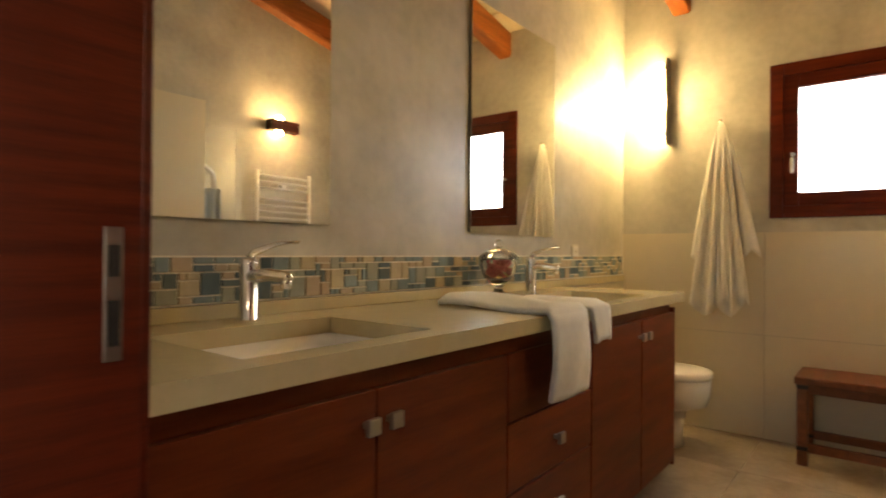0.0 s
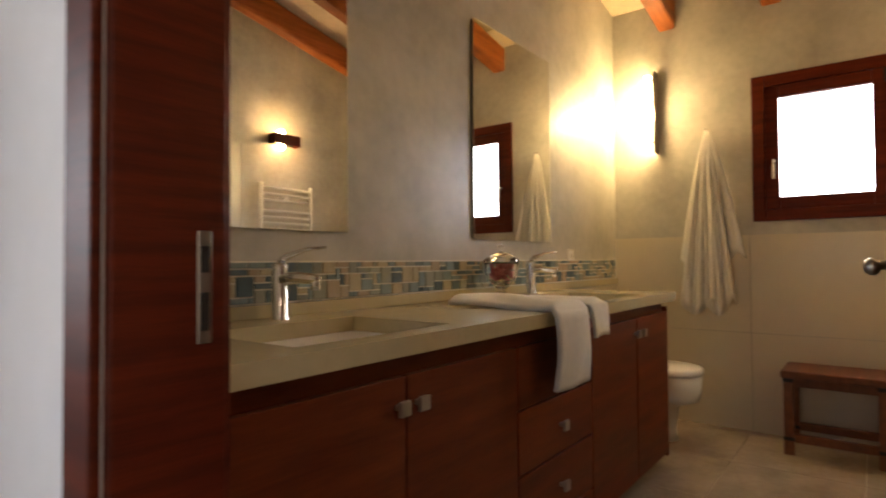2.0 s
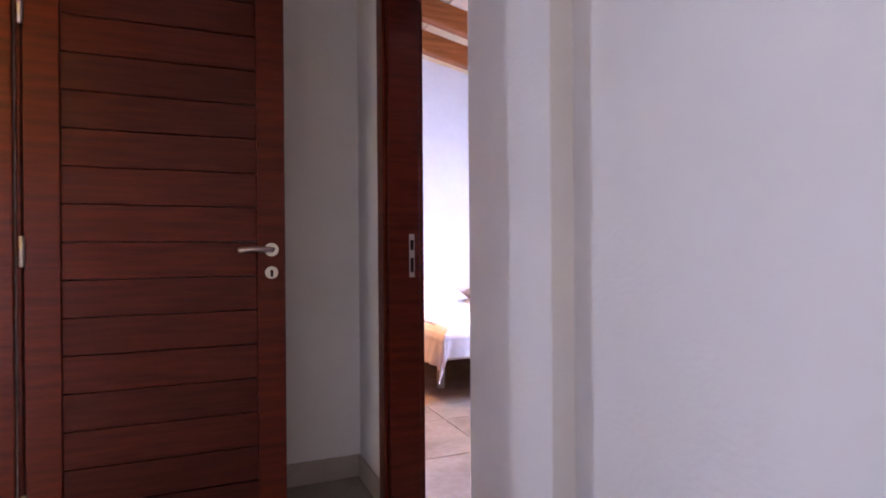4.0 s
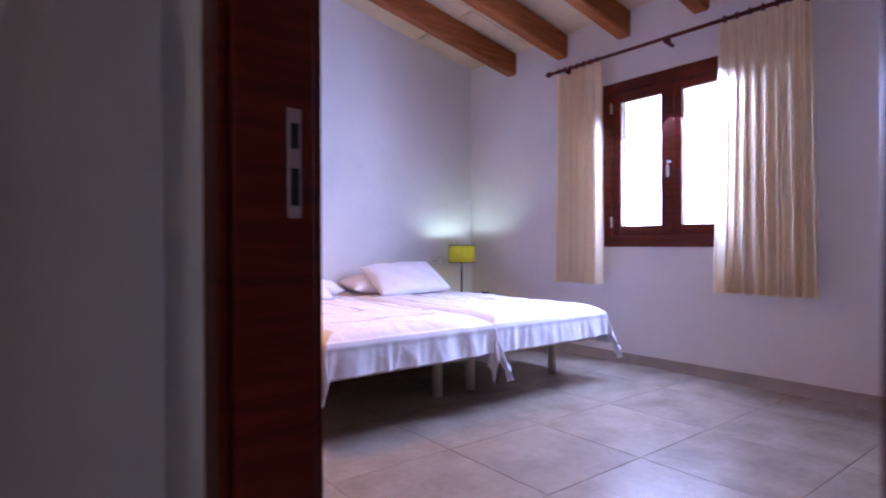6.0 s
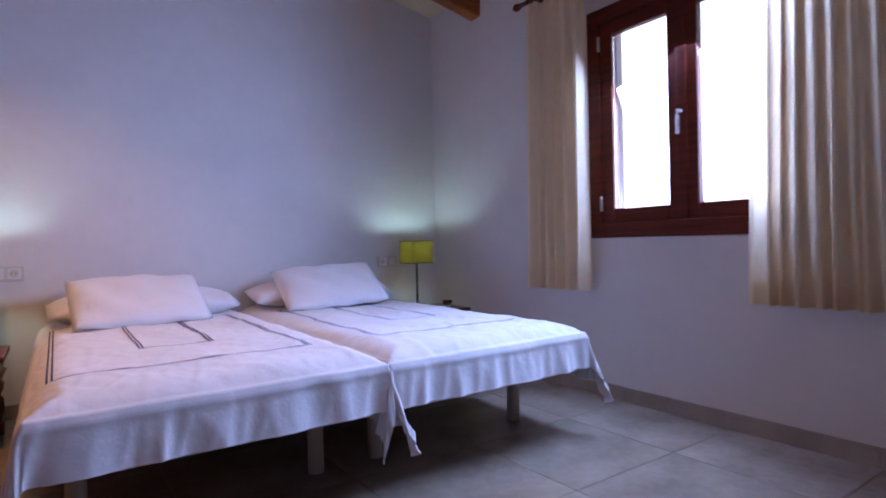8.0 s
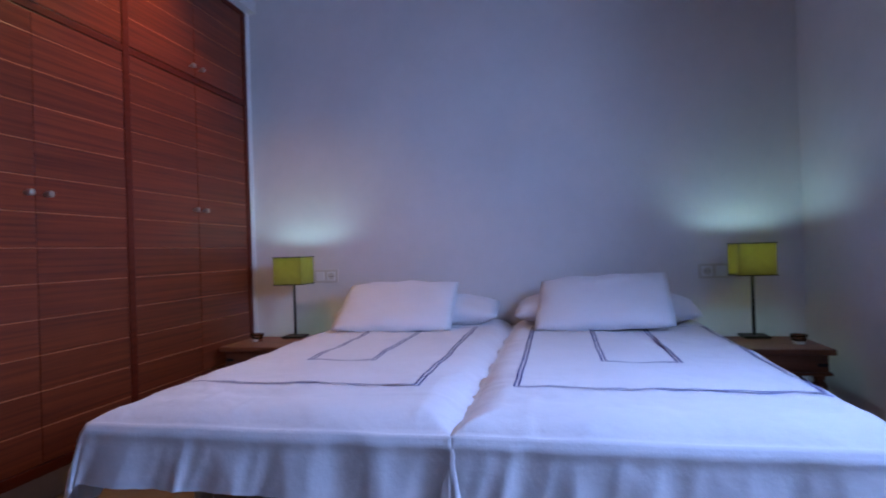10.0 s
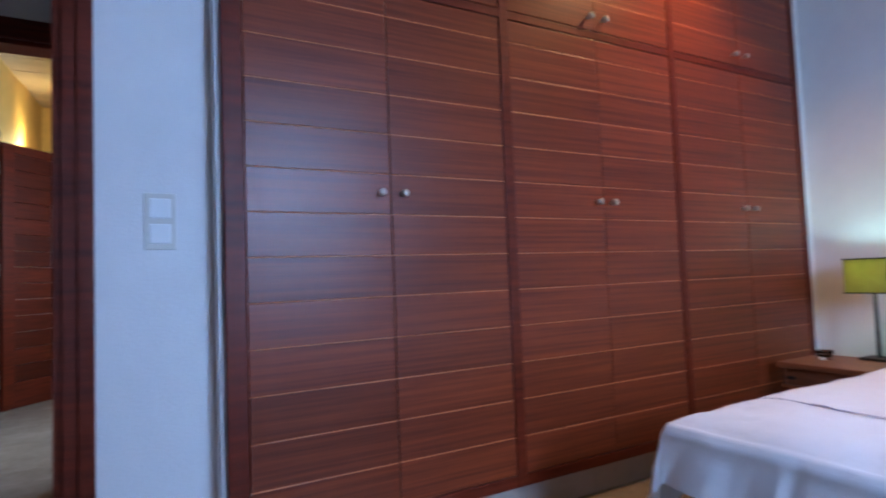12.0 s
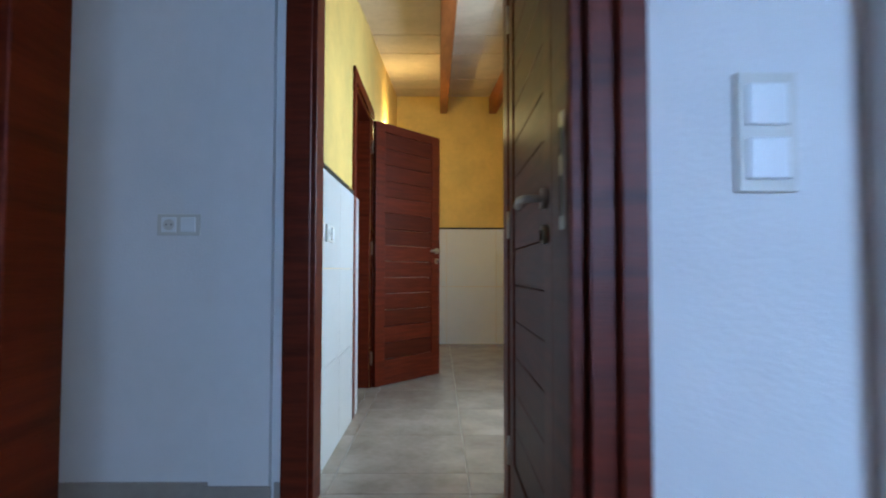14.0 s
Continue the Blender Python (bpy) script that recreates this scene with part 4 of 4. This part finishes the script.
def bed(x0, x1, seed, label):
    r = random.Random(seed)
    y0, y1, zt = 4.45, HY - 0.03, 0.493
    bd = thing("single_bed", ((x0 + x1) / 2, (y0 + y1) / 2, 0), 0, label, "bed", "twin beds")
    cx, cy = (x0 + x1) / 2, (y0 + y1) / 2
    hx, hy = (x1 - x0) / 2, (y1 - y0) / 2
    part("base", box(-hx + 0.03, hx - 0.03, -hy + 0.04, hy, 0.265, 0.345, 0.012), BASE_FABRIC, bd, "beige fabric bed base")
    part("mattress", box(-hx + 0.03, hx - 0.03, -hy + 0.035, hy, 0.346, zt - 0.022, 0.05), LINEN, bd)
    for lx in (-hx + 0.11, hx - 0.13):
        for ly in (4.788 - cy, 6.1 - cy):
            part("leg", lathe([(0.03, 0), (0.03, 0.265)], 18, (lx, ly, 0)), LEG_METAL, bd, "beige round metal leg", True)
    over = 0.235
    nx, ny = 130, 200
    W, L = 2 * hx + 2 * over, 2 * hy + over
    ph = [r.random() * 6.28 for _ in range(8)]

    def drape(a, b):
        s, t = -hx - over + W * a, -hy - over + L * b
        ox = max(0.0, abs(s) - hx) * (1 if s > 0 else -1)
        oy = min(0.0, t + hy)
        wob = 0.003 * noise.noise((s * 16 + ph[5], t * 16, 3)) + 0.0025 * math.sin(s * 17 + t * 9 + ph[0]) + 0.002 * math.sin(s * 5 - t * 23 + ph[1]) + 0.0022 * noise.noise((s * 6 + ph[2], t * 6, 0))
        crease = 0
        for k, (fu, fv) in enumerate(((7, 2.5), (3, 8), (11, 7))):
            ridge = 1 - abs(noise.noise((s * fu + ph[k], t * fv + ph[k + 1], k + 0.5)))
            crease += 0.004 * max(0.0, ridge - 0.86) / 0.14 * max(0.0, 0.45 + noise.noise((s * 2.3 + ph[k + 2], t * 2.3, k)))
        wob += crease
        e = math.hypot(ox, oy)
        edge = min(hx - abs(s), t + hy)
        if e == 0:
            drop = 0.04 * max(0, 1 - max(edge, 0) / 0.11) ** 2.2
            return (s, t, zt + wob - drop)
        along = t if abs(ox) > abs(oy) else s
        pleat = abs(noise.noise((along * 5.5 + ph[6], e * 1.5, 1)))
        fold = 0.045 * (0.3 - pleat) + 0.022 * (0.25 - abs(noise.noise((along * 14 + e * 2, e * 1.2 + ph[3], 2)))) 
        grow = min(1.0, e / over)
        out = 0.02 * min(1, e / 0.05) + 0.14 * max(0, e - 0.08) + fold * grow
        u = ox / e if e else 0
        v = oy / e if e else 0
        corner = min(abs(ox), abs(oy)) / over
        rise = 0.3 * (1 - corner) * (oy / e) ** 2
        z = zt - 0.04 - max(0, e * (1 - rise) - 0.012) + 0.4 * wob
        inner = (x0 > 1.6 and ox < 0) or (x0 < 1.6 and ox > 0)
        if inner and oy > -0.02:
            out = 0.012 + 0.002 * fold / 0.02
        flare = 1 + 0.9 * corner
        return ((hx if ox > 0 else -hx if ox < 0 else s) + u * out * flare, (-hy if oy < 0 else t) + v * out * flare, z)

    part("bedspread", sheet(nx, ny, drape), LINEN, bd, "white cotton bedspread with thin navy lines", True)

    def line(name, pts, w):
        bm = bmesh.new()
        for (ax, ay), (bx, by) in zip(pts, pts[1:]):
            n = max(2, int(math.hypot(bx - ax, by - ay) / 0.03))
            dx, dy = bx - ax, by - ay
            q = math.hypot(dx, dy)
            nxv, nyv = -dy / q * w / 2, dx / q * w / 2
            prev = None
            for k in range(n + 1):
                px, py = ax + dx * k / n, ay + dy * k / n
                row = []
                for sgn in (1, -1):
                    sx, sy = px + sgn * nxv - cx, py + sgn * nyv - cy
                    row.append(bm.verts.new((sx, sy, drape((sx + hx + over) / W, (sy + hy + over) / L)[2] + 0.0022)))
                if prev:
                    bm.faces.new((prev[0], prev[1], row[1], row[0]))
                prev = row
        part(name, bm, STRIPE, bd, "navy woven line")

    ox0, ox1, ix0, ix1 = (1.215, 2.03, 1.5, 1.765) if x0 < 1.6 else (2.313, 3.13, 2.587, 2.845)
    for o in (0.0, 0.013):
        line("stripe", [(ox0 + o, 6.02), (ox0 + o, 4.745 + o), (ox1 - o, 4.745 + o), (ox1 - o, 6.02)], 0.006)
        line("stripe", [(ix0 + o, 5.98), (ix0 + o, 5.13 + o), (ix1 - o, 5.13 + o), (ix1 - o, 5.98)], 0.006)
    line("stripe", [(ox0, 6.02), (ox1, 6.02)], 0.006)
    return bd


bed(1.17, 2.18, 1, "single bed made with a white navy-lined bedspread beside its twin")
bed(2.195, 3.19, 2, "single bed made with a white navy-lined bedspread near the window")


def pillow(at, rot, w, d, h, seed, label):
    r = random.Random(seed)
    p0, p1 = r.random() * 6, r.random() * 6
    bm = bmesh.new()
    n = 26
    grid = {}
    for sgn in (1, -1):
        for i in range(n + 1):
            for j in range(n + 1):
                a, b = i / n * 2 - 1, j / n * 2 - 1
                if sgn == -1 and (abs(a) == 1 or abs(b) == 1):
                    grid[(sgn, i, j)] = grid[(1, i, j)]
                    continue
                puff = ((1 - a ** 4) * (1 - b ** 4)) ** 0.6
                wr = 0.06 * noise.noise((a * 2.2 + p0, b * 2.2 + p1, sgn))
                pinch = 1 - 0.13 * (a * a) * (1 - b * b) - 0.02
                pin2 = 1 - 0.14 * (b * b) * (1 - a * a)
                grid[(sgn, i, j)] = bm.verts.new((a * w / 2 * pin2, b * d / 2 * pinch, sgn * h / 2 * puff * (1 + wr * 4) + 0.004 * math.sin(a * 9 + b * 5 + p0)))
    for sgn in (1, -1):
        for i in range(n):
            for j in range(n):
                f = [grid[(sgn, i, j)], grid[(sgn, i + 1, j)], grid[(sgn, i + 1, j + 1)], grid[(sgn, i, j + 1)]]
                bm.faces.new(f if sgn == 1 else f[::-1])
    ob = part("pillow", bm, LINEN, None, smooth=True)
    ob.matrix_basis = pose(*at, *rot)
    return tagged(ob, label, "pillow", "pillows")


pillow((1.66, 6.22, 0.565), (8, 0, 2), 0.92, 0.34, 0.15, 1, "long white pillow lying against the wall")
pillow((2.68, 6.22, 0.565), (8, 0, -2), 0.92, 0.34, 0.15, 2, "long white pillow lying against the wall")
pillow((1.6, 6.03, 0.61), (28, 0, 3), 0.62, 0.46, 0.105, 3, "white pillow leaning on another pillow")
pillow((2.66, 6.03, 0.62), (28, -3, -6), 0.64, 0.47, 0.115, 4, "white pillow leaning on another pillow")


def nightstand(x, y):
    t = thing("bedside_table", (x, y, 0), 0, "small rustic brown bedside table with turned legs", "bedside table", "bedside tables")
    part("tabletop", box(-0.2, 0.2, -0.19, 0.19, 0.388, 0.415, 0.006), RUSTIC, t)
    part("apron", box(-0.175, 0.175, -0.165, 0.165, 0.31, 0.388, 0.003), RUSTIC, t)
    part("moulding", box(-0.187, 0.187, -0.177, 0.177, 0.296, 0.311, 0.004), RUSTIC, t)
    for sx in (-1, 1):
        for sy in (-1, 1):
            part("leg", lathe([(0.026, 0), (0.03, 0.05), (0.022, 0.07), (0.032, 0.12), (0.03, 0.17), (0.018, 0.19), (0.03, 0.215), (0.034, 0.245), (0.02, 0.27), (0.03, 0.296)], 16, (sx * 0.145, sy * 0.135, 0)), RUSTIC, t, smooth=True)
        part("iron_bow", tube([(sx * 0.05, -0.165, 0.3), (sx * 0.11, -0.165, 0.25), (sx * 0.14, -0.165, 0.19)], 0.005), IRON, t, smooth=True)
        part("iron_strap", box(sx * 0.15 - 0.02, sx * 0.15 + 0.02, -0.1665, -0.16, 0.335, 0.35), IRON, t)


def bedside_lamp(x, y, turn):
    l = thing("table_lamp", (x, y, 0.415), turn, "lit table lamp with a square olive-green shade", "table lamp", "bedside lamps")
    part("foot", box(-0.06, 0.06, -0.06, 0.06, 0, 0.012, 0.003), IRON, l)
    part("pole", tube([(0, 0, 0.012), (0, 0, 0.33)], 0.008), IRON, l, smooth=True)
    bm = bmesh.new()
    s, t0, t1 = 0.086, 0.31, 0.473
    for a, b in (((-s, -s), (s, -s)), ((s, -s), (s, s)), ((s, s), (-s, s)), ((-s, s), (-s, -s))):
        vs = [bm.verts.new((*a, t0)), bm.verts.new((*b, t0)), bm.verts.new((*b, t1)), bm.verts.new((*a, t1))]
        bm.faces.new(vs)
    bmesh.ops.remove_doubles(bm, verts=bm.verts[:], dist=1e-5)
    bmesh.ops.solidify(bm, geom=bm.faces[:], thickness=0.002)
    part("shade", bm, SHADE, l, "olive-green fabric shade")
    for z in (t0, t1 - 0.006):
        for k in range(4):
            bmk = box(-s - 0.002, s + 0.002, -s - 0.0035, -s + 0.0005, z, z + 0.006)
            bmesh.ops.rotate(bmk, verts=bmk.verts[:], cent=(0, 0, 0), matrix=Matrix.Rotation(math.pi / 2 * k, 3, "Z"))
            part("shade_trim", bmk, IRON, l)
    part("bulb", lathe([(0.012, 0.33), (0.02, 0.36), (0.022, 0.38), (0.012, 0.4), (0.002, 0.404)], 14), BULB_SMALL, l, smooth=True)
    d = point("bedside_light", (x, y, 0.415 + 0.42), 10, (0.62, 1.0, 0.86), 0.025)


def ashtray(x, y):
    g = thing("glass_tealight_holder", (x, y, 0.415), 0, "small clear glass candle holder on the bedside table", "candle holder", "candle holders")
    part("glass", lathe([(0.03, 0), (0.026, 0.01), (0.034, 0.03), (0.038, 0.042), (0.034, 0.042), (0.03, 0.03), (0.02, 0.014), (0.002, 0.012)], 20), GLASS, g, smooth=True)


nightstand(0.85, 6.03)
nightstand(3.42, 6.03)
bedside_lamp(0.925, 6.19, 0)
bedside_lamp(3.4, 6.19, 0)
ashtray(0.76, 6.05)
ashtray(3.53, 6.0)

# curtains
rod = thing("curtain_rod", (0, 0, 0), 0, "red-brown wooden curtain rod with rings and finials", "curtain rod")
RX, RZ = WX - 0.1, 2.305
part("pole", tube([(RX, 5.29, RZ), (RX, 3.25, RZ)], 0.013, 14), MAHOGANY, rod, smooth=True)
part("finial", lathe([(0.01, -0.05), (0.02, -0.035), (0.024, -0.02), (0.014, -0.005), (0.02, 0.0)], 16, (0, 0, 0)), MAHOGANY, rod, smooth=True).matrix_basis = pose(RX, 5.29, RZ, 90, 0, 0)
part("finial", lathe([(0.01, -0.05), (0.02, -0.035), (0.024, -0.02), (0.014, -0.005), (0.02, 0.0)], 16, (0, 0, 0)), MAHOGANY, rod, smooth=True).matrix_basis = pose(RX, 3.25, RZ, -90, 0, 0)
for y in (4.27, 5.12, 3.42):
    part("bracket", tube([(WX, y, RZ - 0.03), (RX, y, RZ - 0.02)], 0.014), MAHOGANY, rod, smooth=True)
    part("bracket_knob", lathe([(0.004, -0.024), (0.02, -0.012), (0.024, 0.0), (0.02, 0.012), (0.004, 0.024)], 14, (RX - 0.02, y - 0.03, RZ - 0.03)), MAHOGANY, rod, smooth=True)


def curtain(y0, y1, z0, seed, label, flare):
    r = random.Random(seed)
    c = thing("curtain", (0, 0, 0), 0, label, "curtain", "curtains")
    ph = r.random() * 6
    n = 6 if y1 - y0 < 0.5 else 9

    def f(a, b):
        b2 = 1 - b
        w = y1 - y0
        wave = math.sin(a * n * 2 * math.pi + ph + 0.8 * math.sin(a * 9 + ph))
        amp = 0.018 + 0.02 * b2 + 0.006 * math.sin(a * 31)
        y = y0 + w * a + 0.012 * b2 * math.sin(a * 20 + ph) + flare * b2 * (a - 0.5)
        return (RX + 0.0 + amp * wave * (0.6 if b > 0.95 else 1), y, z0 + (RZ - 0.02 - z0) * b)

    part("cloth", sheet(110, 40, f), CURTAIN, c, smooth=True)
    part("hem", sheet(110, 2, lambda a, b: tuple(v + d for v, d in zip(f(a, 0.055 * b), (-0.002, 0, -0.001)))), CURTAIN, c, smooth=True)
    for k in range(7):
        y = y0 + (y1 - y0) * (k + 0.5) / 7
        bm = bmesh.new()
        pts = [(RX + 0.02 * math.cos(t), y, RZ + 0.02 * math.sin(t)) for t in [2 * math.pi * q / 14 for q in range(15)]]
        part("ring", tube(pts, 0.005, 6), MAHOGANY, c, "wooden ring", True)
        bm.free()


curtain(4.8, 5.235, 0.588, 1, "short cream cotton curtain gathered beside the window", 0.03)
curtain(3.37, 3.9, 0.585, 2, "wide cream cotton curtain covering part of the window", 0.06)

# warm ceiling spot over the bedside and lamp in the second bathroom
sp = thing("ceiling_spotlight", (0.95, 5.45, 2.65), 0, "small nickel ceiling spotlight glowing warm", "spotlight")
part("can", lathe([(0.035, 0.0), (0.04, 0.005), (0.04, 0.09), (0.015, 0.1), (0.012, 0.3)], 18), NICKEL, sp, smooth=True)
part("lens", lathe([(0.03, -0.003), (0.03, 0.0005)], 18), BULB_SMALL, sp)
wl = thing("wall_light", (-4.2, S2 + 0.002, 2.15), 0, "small warm wall light on the yellow plaster", "wall lamp")
part("bowl", lathe([(0.02, 0), (0.07, 0.03), (0.1, 0.08), (0.095, 0.08), (0.02, 0.01)], 18, (0, 0.1, -0.06)), IRON, wl, smooth=True)
part("arm", tube([(0, 0, -0.04), (0, 0.1, -0.055)], 0.01), IRON, wl, smooth=True)
# made-up lamp bowl, out of view, over the hall's warm fill
hl = thing("hall_fill_lamp", (-0.4, -0.6, 2.3), 0, "plain white glass ceiling lamp added unseen in the hall", "ceiling lamp")
part("bowl", lathe([(0.002, -0.08), (0.07, -0.07), (0.11, -0.03), (0.12, 0.0)], 22), WHITE_PLASTIC, hl, smooth=True).visible_shadow = True

# ---- floor tiles, last ----
floor = thing("floor", kind="structure")
part("screed", box(-5.8, 4.14, -2.75, 6.4, -0.12, -0.004), GROUT, floor)
T = 0.568
tile_meshes = {}


def floor_tiles(x0, x1, y0, y1, ox, oy):
    i0, i1 = math.floor((x0 - ox) / T), math.ceil((x1 - ox) / T)
    j0, j1 = math.floor((y0 - oy) / T), math.ceil((y1 - oy) / T)
    for i in range(i0, i1):
        for j in range(j0, j1):
            a, b = max(x0, ox + i * T), min(x1, ox + (i + 1) * T)
            c, d = max(y0, oy + j * T), min(y1, oy + (j + 1) * T)
            if b - a < 0.01 or d - c < 0.01:
                continue
            key = (round(b - a, 4), round(d - c, 4))
            if key not in tile_meshes:
                me = bpy.data.meshes.new("floor_tile")
                bb = box(0.0015, b - a - 0.0015, 0.0015, d - c - 0.0015, -0.01, 0.0, 0.001)
                bb.to_mesh(me)
                bb.free()
                me.materials.append(FLOOR_TILE)
                tile_meshes[key] = me
            ob = new("floor_tile", tile_meshes[key])
            ob.location = (a, c, 0)
            ob.parent = floor


floor_tiles(HF, WX, SY + 0.06, HY, 2.14, 4.07)
floor_tiles(LX - 0.14, HF, -2.6, 3.45, 2.14, 4.07)
floor_tiles(HF, BX, -0.85, SY - 0.19, 3.2, 0.3)
floor_tiles(X2, LX - 0.14, S2, 4.1, 2.14, 4.07)
floor_tiles(X2, LX - 0.14, 1.0, S2, 2.14, 4.07)
